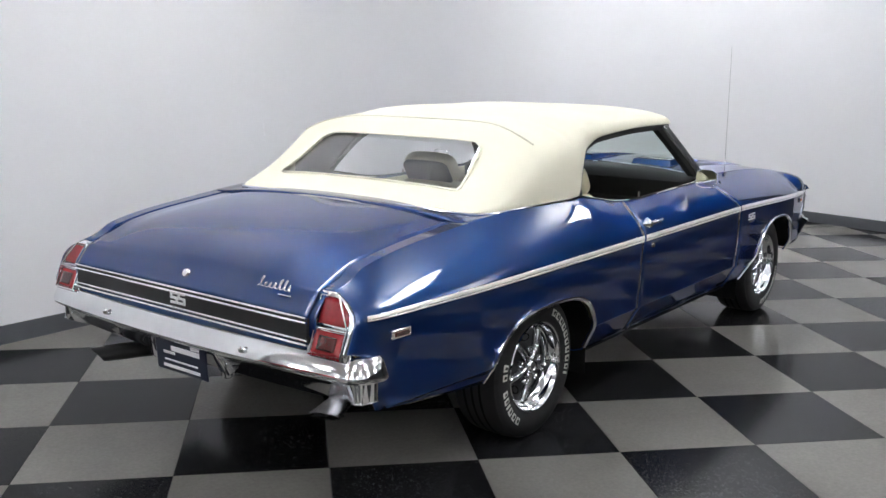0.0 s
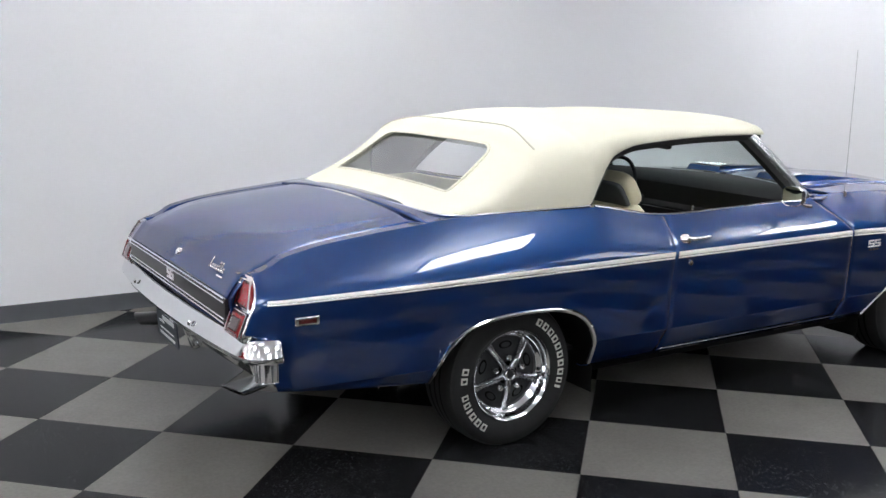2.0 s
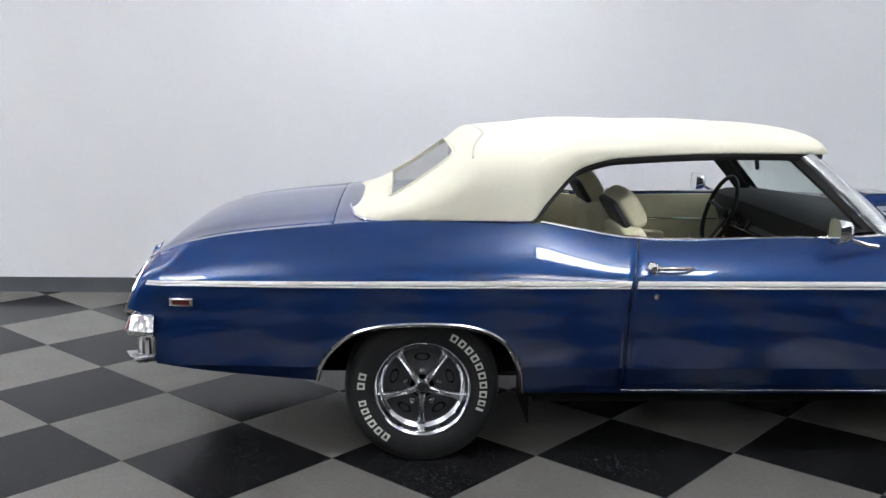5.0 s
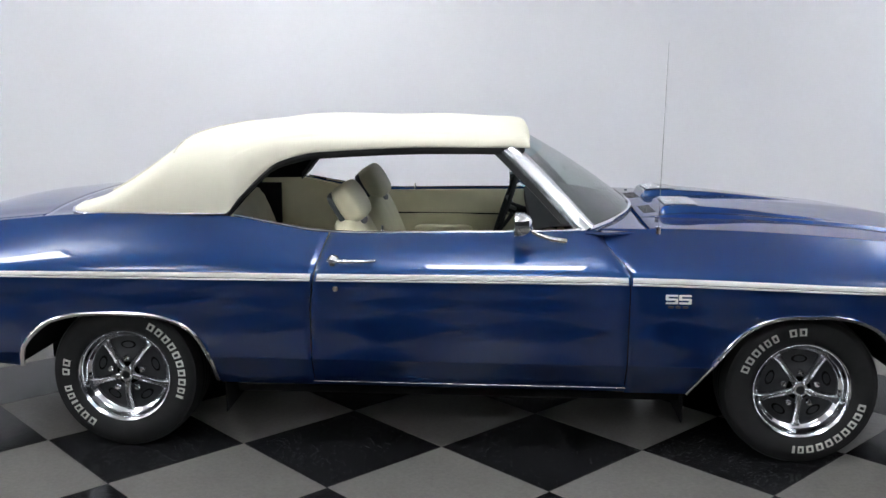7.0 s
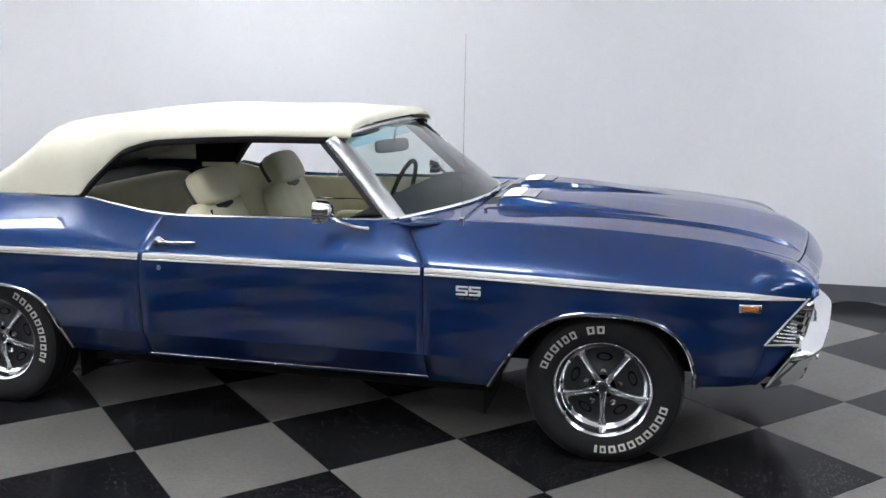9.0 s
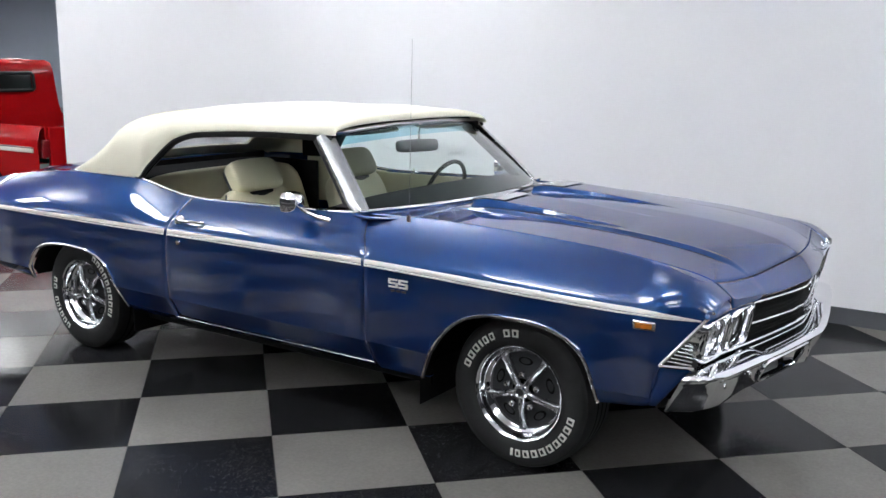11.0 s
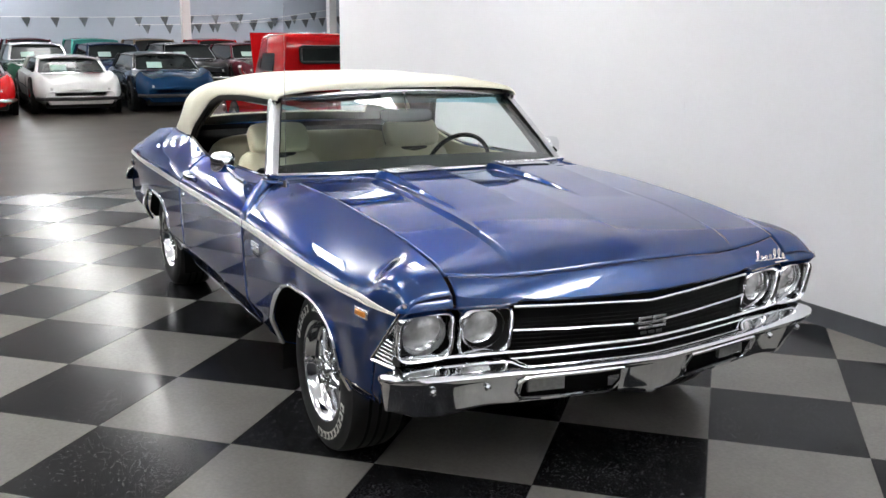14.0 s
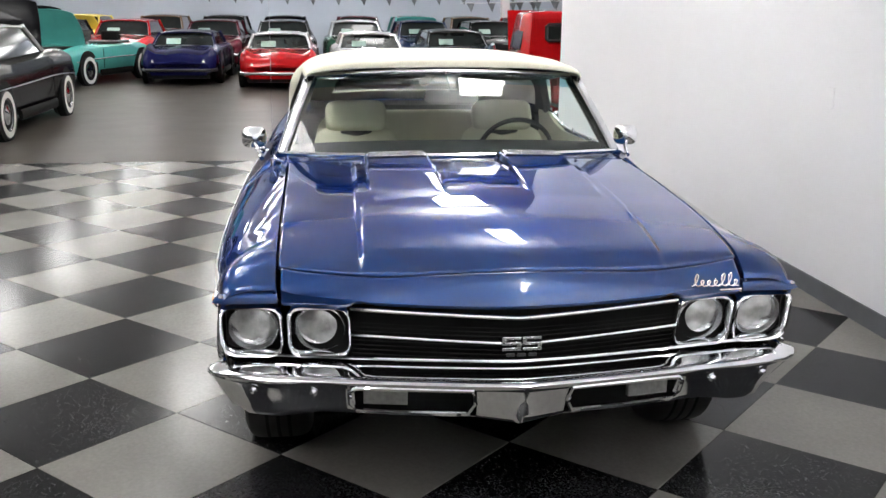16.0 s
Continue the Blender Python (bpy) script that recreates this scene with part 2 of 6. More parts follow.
def boxed(name, c, s, material, parent=None, label="", turn=None, bevel=0.004):
    return part(name, box(bmesh.new(), *c, *s, turn), material, parent, label, bevel=bevel)


def tube(points, radius, sides=8, closed=False, flat=1.0):
    """Verts and faces of a round (or flattened) bar along points."""
    pts = [Vector(p) for p in points]
    n = len(pts)
    rows, up = [], None
    for i, p in enumerate(pts):
        a = pts[(i - 1) % n] if closed or i else pts[0]
        b = pts[(i + 1) % n] if closed or i < n - 1 else pts[-1]
        d = (b - a).normalized()
        if up is None:
            up = Vector((0, 0, 1)) if abs(d.z) < 0.9 else Vector((0, 1, 0))
        u = d.cross(up).normalized()
        v = u.cross(d).normalized()
        up = v
        r = radius(i / max(n - 1, 1)) if callable(radius) else radius
        rows.append([p + u * (math.cos(k) * r * flat) + v * (math.sin(k) * r) for k in (2 * math.pi * j / sides for j in range(sides))])
    if closed:
        rows.append(rows[0])
    verts, faces = grid(rows, closed=True)
    if not closed:
        faces.append(tuple(range(sides))[::-1])
        faces.append(tuple(range((n - 1) * sides, n * sides)))
    return verts, faces


def bar(name, points, radius, material, parent=None, label="", sides=8, closed=False, flat=1.0):
    return mesh(name, *tube(points, radius, sides, closed, flat), material, parent, label)


def lathe(profile, steps=48, axis="y"):
    """Verts and faces of a profile of (radius, along) turned round an axis."""
    rows = []
    for r, a in profile:
        row = []
        for k in range(steps):
            c, s = math.cos(2 * math.pi * k / steps) * r, math.sin(2 * math.pi * k / steps) * r
            row.append({"y": (c, a, s), "x": (a, c, s), "z": (c, s, a)}[axis])
        rows.append(row)
    return grid(rows, closed=True)


def spun(name, profile, material, parent=None, label="", at=(0, 0, 0), axis="y", steps=48, turn=None):
    v, f = lathe(profile, steps, axis)
    m = Matrix.Translation(at) @ (turn or Matrix.Identity(4))
    return mesh(name, [m @ Vector(p) for p in v], f, material, parent, label)


def empty(name, at=(0, 0, 0), rz=0.0):
    ob = new(name)
    ob.matrix_basis = pose(*at, 0, 0, rz)
    return ob

# ---- room ----
# The long wall beside the car and the end wall ahead of it meet in a corner; the hall opens behind the car and on its other side.
LATTICE, TILE, TURN = (-0.081, -0.808), 0.6118, radians(45.46)
WALL_END_X = -5.72
WALL_Y = lambda x: 2.222 - 0.016 * x
CONC_X = -5.62
ROOM_H, LAMP_Z = 4.5, 3.9


def prism(name, outline, z0, z1, material, kind="structure", label="", category=""):
    n = len(outline)
    verts = [(x, y, z) for z in (z0, z1) for x, y in outline]
    faces = [tuple(range(n))[::-1], tuple(range(n, 2 * n))] + [(i, (i + 1) % n, n + (i + 1) % n, n + i) for i in range(n)]
    ob = mesh(name, verts, faces, material, sharp=30)
    return tagged(ob, label, category, kind=kind)


# the corner is a wide cove: plan of the room-side face, from the free end round to the end wall
ARC_C, ARC_R = (4.15, WALL_Y(4.15) - 1.5), 1.5
# the wall turns a little towards the room at its free end
PLAN = [(WALL_END_X, 2.105), (-4.6, WALL_Y(-4.6)), (-2.0, WALL_Y(-2.0)), (1.0, WALL_Y(1.0))]
PLAN += [(ARC_C[0] + ARC_R * math.cos(a), ARC_C[1] + ARC_R * math.sin(a)) for a in np.linspace(radians(90), radians(-12), 16)]
PLAN += [(PLAN[-1][0] - 0.45, PLAN[-1][1] - 1.9)]


def along(name, z0, z1, near, far, material, label, category):
    """A strip that follows the wall's plan, between two offsets from its face."""
    rows = []
    for k, (x, y) in enumerate(PLAN):
        a, b = PLAN[max(k - 1, 0)], PLAN[min(k + 1, len(PLAN) - 1)]
        d = Vector((b[0] - a[0], b[1] - a[1])).normalized()
        n = Vector((-d.y, d.x))
        rows.append([(x + n.x * o, y + n.y * o, z) for o, z in ((near, z0), (near, z1), (far, z1), (far, z0))])
    v, f = grid(rows, closed=True)
    f += [(3, 2, 1, 0), tuple(len(v) - 4 + q for q in range(4))]
    return tagged(mesh(name, v, f, material, sharp=30), label, category, kind="structure")


along("wall_north", 0, ROOM_H, 0.0, 0.16, WALL, "plain white painted wall with a wide rounded corner", "wall")
along("baseboard", 0, 0.115, -0.009, -0.001, BASEB, "dark grey vinyl cove base along the white wall", "baseboard")
# hall
prism("wall_west", [(-33, -26), (-33, 16), (-33.2, 16), (-33.2, -26)], 0, ROOM_H + 1, HALL_WALL, label="pale blue-grey far wall of the car hall", category="wall")
prism("wall_hall_north", [(-33, 16), (9, 16), (9, 16.2), (-33, 16.2)], 0, ROOM_H + 1, HALL_WALL, label="pale blue-grey side wall of the car hall", category="wall")
prism("wall_hall_south", [(-33, -14), (9, -14), (9, -14.2), (-33, -14.2)], 0, ROOM_H + 1, DARK_WALL, label="dark grey wall across the hall", category="wall")
prism("wall_hall_east", [(8.8, -14), (8.8, 16), (9, 16), (9, -14)], 0, ROOM_H + 1, DARK_WALL, label="dark grey wall closing the hall", category="wall")
prism("ceiling", [(-33, -14), (9, -14), (9, 16), (-33, 16)], ROOM_H, ROOM_H + 0.2, CEIL, label="white painted hall ceiling", category="ceiling")
prism("floor", [(-33, -14), (9, -14), (9, 16), (-33, 16)], -0.3, -0.004, CONCRETE, label="polished grey concrete hall floor with soft reflections", category="floor")

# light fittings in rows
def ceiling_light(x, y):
    """A hanging fitting that glows downwards, plus an added upward panel to brighten the ceiling."""
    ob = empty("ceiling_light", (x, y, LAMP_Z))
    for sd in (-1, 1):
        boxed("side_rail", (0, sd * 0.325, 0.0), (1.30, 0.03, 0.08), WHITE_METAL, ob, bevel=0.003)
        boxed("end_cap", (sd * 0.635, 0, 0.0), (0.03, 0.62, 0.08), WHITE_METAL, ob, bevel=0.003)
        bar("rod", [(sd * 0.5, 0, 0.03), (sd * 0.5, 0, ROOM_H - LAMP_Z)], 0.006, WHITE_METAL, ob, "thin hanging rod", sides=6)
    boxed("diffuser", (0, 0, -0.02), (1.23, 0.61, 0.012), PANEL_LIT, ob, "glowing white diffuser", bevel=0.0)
    boxed("upper_diffuser", (0, 0, 0.02), (1.23, 0.61, 0.012), CEIL_FILL, ob, "added glowing panel that brightens the ceiling", bevel=0.0)
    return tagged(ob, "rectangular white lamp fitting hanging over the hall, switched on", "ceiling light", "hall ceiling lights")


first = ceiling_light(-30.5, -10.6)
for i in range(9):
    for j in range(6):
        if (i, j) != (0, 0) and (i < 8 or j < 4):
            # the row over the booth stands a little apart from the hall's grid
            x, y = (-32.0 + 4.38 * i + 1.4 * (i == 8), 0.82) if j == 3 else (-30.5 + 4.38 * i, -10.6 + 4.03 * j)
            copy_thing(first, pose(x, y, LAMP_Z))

# wall switch plate
sw = boxed("wall_switch", (-0.10, WALL_Y(-0.10) - 0.003, 1.15), (0.075, 0.005, 0.115), WALL, bevel=0.003)
tagged(sw, "small white switch plate on the white wall", "switch")

# ---- the blue convertible ----
# It stands on the origin with its nose towards +x.
car = empty("convertible_car", (0, -0.002, 0), -1.0)
tagged(car, "dark blue metallic two-door convertible car with cream soft top up", "car")

W_MAX = curve([-2.62, -2.5, -2.2, -1.9, -1.4, -0.5, 0, 0.88, 1.4, 1.75, 1.97, 2.1, 2.22], [0.885, 0.915, 0.937, 0.955, 0.965, 0.972, 0.974, 0.972, 0.965, 0.948, 0.928, 0.908, 0.885])
Z_TOP = curve([-2.63, -2.6, -2.56, -2.5, -2.436, -2.23, -1.88, -1.63, -1.3, -1.0, -0.83, -0.667, -0.5, 0, 0.5, 0.7, 1.02, 1.68, 2.0, 2.12, 2.19, 2.22],
              [0.838, 0.848, 0.860, 0.876, 0.893, 0.937, 0.978, 1.0, 1.012, 1.008, 0.978, 0.949, 0.940, 0.948, 0.958, 0.966, 0.962, 0.928, 0.890, 0.864, 0.824, 0.795])
Z_WIDE = curve([-2.62, -1.2, 0.6, 1.7, 2.22], [0.70, 0.735, 0.745, 0.715, 0.70])
W_TOP = curve([-2.62, -2.0, -1.8, -1.6, -1.4, -1.0, -0.6, 0.64, 0.72, 2.22], [0.758, 0.768, 0.778, 0.788, 0.797, 0.818, 0.83, 0.814, 0.755, 0.725])
REAR_ARCH = [(-1.852, 0.362), (-1.83, 0.44), (-1.775, 0.515), (-1.69, 0.575), (-1.56, 0.604), (-1.42, 0.611), (-1.29, 0.607), (-1.18, 0.585), (-1.10, 0.54), (-1.052, 0.475), (-1.025, 0.40), (-1.013, 0.312)]
FRONT_ARCH = [(0.955, 0.295), (1.0, 0.372), (1.05, 0.450), (1.105, 0.525), (1.165, 0.585), (1.25, 0.628), (1.36, 0.648), (1.48, 0.648), (1.58, 0.636), (1.66, 0.606), (1.72, 0.56), (1.755, 0.50), (1.775, 0.43), (1.78, 0.366)]


def arch_path(points, n):
    """Evenly spread places along an arch."""
    p = np.array(points)
    d = np.r_[0, np.cumsum(np.hypot(*np.diff(p, axis=0).T))]
    fx, fz = curve(d, p[:, 0]), curve(d, p[:, 1])
    return [(fx(t), fz(t)) for t in np.linspace(0, d[-1], n)]


AR, AF = arch_path(REAR_ARCH, 40), arch_path(FRONT_ARCH, 40)
LOW = curve([-2.63, -2.535, -2.515, -2.49, -1.853], [0.66, 0.63, 0.45, 0.433, 0.362])
LOW_FRONT = curve([1.781, 1.985, 2.03, 2.215], [0.366, 0.394, 0.56, 0.768])


def warp(s, z):
    """The door's shut lines lean: how far a place on the side moves along x."""
    f = -0.100 * smooth01((z - 0.80) / 0.155) * smooth01(1 - abs(s - 0.695) / 0.5)
    r = 0.062 * max(0.0, (z - 0.62) / 0.33) ** 2 * smooth01(1 - abs(s + 0.598) / 0.5)
    b = 0.42 * max(0.0, z - 0.64) * smooth01((-2.38 - s) / 0.22)
    return f + r + b


def crown(s):
    """How square the shoulder is: squarer over the lamps at the front."""
    return 1.5 + 2.4 * smooth01((s - 1.9) / 0.3)


def side_w(s, z):
    """Half the car's width at a height, below the shoulder."""
    zm = Z_WIDE(s)
    w = W_MAX(s) - 0.012 * max(0.0, (zm - z) / 0.3) ** 2
    if z < 0.43:
        w -= (0.43 - z) * 0.42 + 0.004
    return w


def side_w_any(s, z):
    zm, zt = Z_WIDE(s), Z_TOP(s)
    if z <= zm:
        return side_w(s, z)
    k = min((z - zm) / (zt - zm), 1.0)
    round_in = (1 - k ** crown(s)) ** (1 / crown(s))
    # above the stripe the side turns at a knee and slants up to a crisp crease
    zk = zm + 0.048
    bowed = 1 - max(0.0, (z - zk) / (zt - zk)) ** (1.38 + 0.7 * smooth01((-2.35 - s) / 0.25))
    b = smooth01((2.05 - s) / 0.3)
    return W_TOP(s) + (W_MAX(s) - W_TOP(s)) * (round_in + (bowed - round_in) * b)


def section(s, low, inner=None):
    """Points of the side at station s, from its lower edge up over the shoulder."""
    zm, zt = Z_WIDE(s), Z_TOP(s)
    pts = []
    if low < zm - 0.02:
        zs = list(np.linspace(low, min(0.43, zm), 4)) + list(np.linspace(0.437, zm, 9)) if low < 0.425 else list(np.linspace(low, zm, 13))
        pts += [(side_w(s, z), z) for z in zs]
    else:
        pts += [(side_w_any(s, z), z) for z in np.linspace(low, low + 1e-3, 13)]
    a0 = 0.0 if low < zm - 0.02 else math.asin(min(max((low - zm) / (zt - zm), 0.001), 0.999) ** (crown(s) / 2))
    for k in range(1, 17):
        a = a0 + (math.pi / 2 - a0) * k / 16
        z = zm + (zt - zm) * math.sin(a) ** (2 / crown(s))
        pts.append((side_w_any(s, z), z))
    if inner:
        pts += inner
    return pts


def side_panel(name, stations, label, inner=None):
    for side in (-1, 1):
        rows = []
        for s, low in stations:
            rows.append([(s + warp(s, z), side * w, z) for w, z in section(s, low, inner(s) if inner else None)])
        mesh(name, *grid(rows), PAINT, car, label, sharp=28, thick=0.012, out=(0, side, 0))


def quarter_inner(s):
    """From the crease a flat ledge runs in to the trunk lid's gap and down."""
    zt = Z_TOP(s)
    w = 0.7055 if s < -1.797 else W_TOP(s) - 0.0055
    drop = 0.06 + 0.07 * smooth01((-2.35 - s) / 0.2) if s < -1.797 else 0.02
    return [(W_TOP(s) + (w - W_TOP(s)) * 0.5, zt - 0.0005), (w, zt - 0.001), (w, zt - drop)]


def inner_edge(w, drop):
    """The three steps in and down from a panel's upper edge."""
    return lambda s: [(W_TOP(s) + (w(s) - W_TOP(s)) * k / 3, Z_TOP(s) - drop * k / 3) for k in (1, 2, 3)]


quarter = [(s, LOW(s)) for s in np.linspace(-2.615, -1.853, 26)] + AR + [(s, 0.312) for s in np.linspace(-1.0, -0.6005, 14)]
side_panel("quarter_panel", quarter, "blue metallic rear quarter panel", quarter_inner)
side_panel("door", [(s, 0.325) for s in np.linspace(-0.5955, 0.6925, 40)], "blue metallic door", inner_edge(lambda s: 0.80, 0.003))
fender = [(s, 0.297) for s in np.linspace(0.6975, 0.945, 9)] + AF + [(s, LOW_FRONT(s)) for s in np.linspace(1.79, 2.212, 30)]
side_panel("front_fender", fender, "blue metallic front fender", inner_edge(lambda s: W_TOP(s) - 0.004, 0.012))

for side in (-1, 1):
    # rocker sill
    rows = [[(s, side * w, z) for w, z in ((0.900, 0.33), (0.89, 0.315), (0.875, 0.295), (0.83, 0.28), (0.80, 0.28))] for s in np.linspace(-1.0, 0.95, 12)]
    mesh("rocker_panel", *grid(rows), PAINT, car, "blue sill under the door", thick=0.006, out=(0, side, 0))
    # a steel bar stands in for the highlight along the door's lower edge
    bar("sill_moulding", [(s, side * (side_w(s, 0.335) + 0.002), 0.324) for s in np.linspace(-0.60, 0.70, 12)], 0.002, BRIGHT, car, "thin bright line under the door", sides=6)
    # chrome lips round the wheel openings
    for arch in (AR, AF):
        bar("arch_trim", [(x, side * (side_w(x, z) + 0.002), z + 0.003) for x, z in arch], 0.0085, CHROME, car, "thin chrome wheel opening trim", flat=1.3)
    # white side stripe, one piece to a panel
    ztop = curve([-2.6, -1.2, 0.61, 1.67, 2.0, 2.17], [0.772, 0.792, 0.802, 0.774, 0.760, 0.748])
    zbot = curve([-2.6, -1.2, 0.61, 1.67, 2.0, 2.17], [0.757, 0.765, 0.773, 0.747, 0.740, 0.745])
    for a, b in ((-2.575, -0.61), (-0.585, 0.685), (0.703, 2.165)):
        for lo, hi, m, nm in ((0.0, 1.0, BRIGHT, "stripe_edge"), (0.0, 0.24, STRIPE, "lower_stripe"), (0.36, 1.0, STRIPE, "side_stripe")):
            rows = []
            for s in np.linspace(a, b, 46):
                zb, zt = zbot(s) - 0.001, ztop(s) + 0.001
                lift = 0.0025 if m is BRIGHT else 0.0045
                rows.append([(s + warp(s, z), side * (side_w_any(s, z) + lift), z) for z in (zb + (zt - zb) * k for k in np.linspace(lo, hi, 4))])
            mesh(nm, *grid(rows), m, car, "white side stripe" if m is STRIPE else "thin grey line in the side stripe", thick=0.002, offset=0)
    # belt moulding at the glass line
    bar("belt_moulding", [(s + warp(s, Z_TOP(s)), side * (W_TOP(s) - 0.012), Z_TOP(s) + 0.004) for s in np.linspace(-0.96, 0.60, 40)], 0.007, CHROME, car, "bright belt moulding under the window")

# ---- hood and nose ----
NOSE_V = lambda y: 0.15 * (abs(y) / 0.85) ** 1.35
HOOD_C = curve([0.70, 0.9, 1.2, 1.5, 1.82, 2.0, 2.12, 2.2, 2.26, 2.30, 2.322, 2.33], [0.970, 0.980, 0.980, 0.968, 0.946, 0.924, 0.900, 0.876, 0.848, 0.814, 0.780, 0.764])


def hood_z(s, y):
    x = s - NOSE_V(y) * smooth01((s - 1.5) / 0.7)
    edge = W_TOP(x)
    zc, ze = HOOD_C(s), Z_TOP(x)
    a = min(abs(y) / edge, 1.0)
    z = zc - (zc - ze) * a ** 2.2
    rise = smooth01((s - 0.75) / 0.3) * (1 - smooth01((s - 2.16) / 0.16))
    z += 0.017 * rise * (1 - smooth01((abs(y) - 0.455) / 0.026))
    z += 0.013 * (max(0.0, 1 - abs(y) / 0.46) - 0.5) * smooth01((s - 1.0) / 0.5) * (1 - smooth01((abs(y) - 0.44) / 0.05)) * (1 - 0.5 * smooth01((s - 2.27) / 0.06))
    # twin bulges
    b = smooth01((0.142 - abs(abs(y) - 0.285)) / 0.015) * min(max((1.68 - s) / 0.72, 0.0), 1.0) * smooth01((s - 0.885) / 0.02)
    z += 0.032 * b
    return x, z


ys = np.linspace(-1, 1, 191)
ss_hood = list(np.linspace(0.80, 0.885, 4)) + list(np.linspace(0.895, 0.915, 4)) + list(np.linspace(0.94, 2.2, 50)) + [2.215, 2.235, 2.25, 2.262]
rows = []
for s in ss_hood:
    row = []
    for k in ys:
        x = s - NOSE_V(0.7 * k) * smooth01((s - 1.5) / 0.7)
        y = k * (W_TOP(x) - 0.0085)
        x, z = hood_z(s, y)
        row.append((x, y, z))
    rows.append(row)
mesh("hood", *grid(rows), PAINT, car, "blue hood with twin raised bulges", sharp=25, thick=0.012, out=(0, 0, 1))


rows = []
for s in [2.267, 2.275, 2.285, 2.295, 2.308, 2.318, 2.326, 2.33]:
    rows.append([(*hood_z(s, k * 0.709)[:1], k * 0.709, hood_z(s, k * 0.709)[1]) for k in ys])
rows.append([(x + 0.003 * (abs(y) > 0.5), y, z - max(0.0, z - 0.762) * smooth01((abs(y) - 0.47) / 0.06)) for x, y, z in rows[-1]])
under = [(p[0] - 0.012, p[1], p[2] - 0.012) for p in rows[-1]]
rows += [under, [(p[0] - 0.03, p[1], p[2] - 0.008) for p in under]]
mesh("header_panel", *grid(rows), PAINT, car, "blue header panel over the grille", sharp=30, thick=0.006, out=(1, 0, 1))

for side in (-1, 1):
    # bright louvred insert at the back of each bulge
    ins = empty("hood_insert", (0, 0, 0))
    ins.parent = car
    ins["label"] = "bright louvred insert on the hood bulge"
    yc = side * 0.285
    rows = []
    for s in np.linspace(0.915, 1.06, 4):
        rows.append([(s, yc + d, hood_z(s, yc + d)[1] + 0.003) for d in np.linspace(-0.118, 0.118, 12)])
    mesh("plate", *grid(rows), BRIGHT, ins, "brushed bright plate", thick=0.003, out=(0, 0, -1))
    rows = [[(s, yc + d, hood_z(s, yc + d)[1] + 0.0055) for d in np.linspace(-0.110, 0.110, 12)] for s in np.linspace(0.917, 0.992, 4)]
    mesh("louvre_recess", *grid(rows), MATT, ins, "black recess behind the louvres", thick=0.002, out=(0, 0, 1))
    for k in range(14):
        d = -0.104 + 0.016 * k
        bar("louvre", [(s, yc + d, hood_z(s, yc + d)[1] + 0.0065) for s in (0.918, 0.95, 0.990)], 0.0022, BRIGHT, ins, "thin bright louvre", sides=6)
    # washer jet and hood letters of the maker stay plain shapes
    bar("washer_nozzle", [(0.86, side * 0.52, 0.975), (0.86, side * 0.52, 0.985)], 0.008, CHROME, car)

# cowl panel between hood and windscreen
WS_BASE = lambda y: (0.80 - 0.285 * (abs(y) / 0.83) ** 2.0, 0.988 - 0.022 * (abs(y) / 0.83) ** 2)
rows = []
for k in np.linspace(0, 1, 5):
    row = []
    for y in np.linspace(-0.83, 0.83, 40):
        xb, zb = WS_BASE(y)
        xf = 0.80 if abs(y) < 0.74 else 0.80 - (abs(y) - 0.74) * 2
        row.append((xb + 0.005 + (xf - xb - 0.012) * k, y, zb - 0.006 + (min(hood_z(0.80, min(abs(y), 0.74))[1], 0.975) - 0.004 - zb) * k))
    rows.append(row)
mesh("cowl_panel", *grid(rows), PAINT, car, "blue cowl panel", thick=0.01, out=(0, 0, 1))
for side in (-1, 1):
    for k in range(12):
        y = side * (0.16 + 0.018 * k)
        bar("cowl_slot", [(x, y, hood_z(x, y)[1] - 0.0005) for x in (0.825, 0.855, 0.88)], 0.0035, BLACK, car, "black cowl vent slot", sides=6)
    # wipers
    bar("wiper_arm", [(0.79, side * 0.34 + 0.1, 0.986), (0.785, side * 0.02 + 0.06, 0.996)], 0.005, BLACK, car, "black wiper arm", sides=6)

# ---- deck lid, tail ----
DECK_C = curve([-2.618, -2.590, -2.562, -2.526, -2.472, -2.4, -2.2, -1.9, -1.7, -1.0], [0.748, 0.790, 0.824, 0.866, 0.904, 0.937, 0.982, 1.014, 1.028, 1.03])


def deck_z(s, y):
    a = min(abs(y) / 0.705, 1.0)
    return DECK_C(s) - max(DECK_C(s) - Z_TOP(s - 0.088 * smooth01((-2.33 - s) / 0.2)) + 0.003, 0.0) * a ** 2.4 - 0.003 * math.exp(-((abs(y) - 0.62) / 0.06) ** 2)


rows = [[(s, k * 0.698, deck_z(s, k * 0.698)) for k in np.linspace(-1, 1, 50)] for s in list(np.linspace(-1.80, -2.5, 24)) + list(np.linspace(-2.52, -2.614, 14))]
mesh("deck_lid", *grid(rows), PAINT, car, "blue trunk lid", thick=0.012, out=(0, 0, 1))
rows = [[(s, k * W_TOP(s) * 0.999, deck_z(s, k * 0.705) if abs(k) < 0.99 else Z_TOP(s)) for k in np.linspace(-1, 1, 50)] for s in np.linspace(-1.56, -1.793, 10)]
mesh("tonneau_panel", *grid(rows), PAINT, car, "blue panel round the soft top", thick=0.01, out=(0, 0, 1))

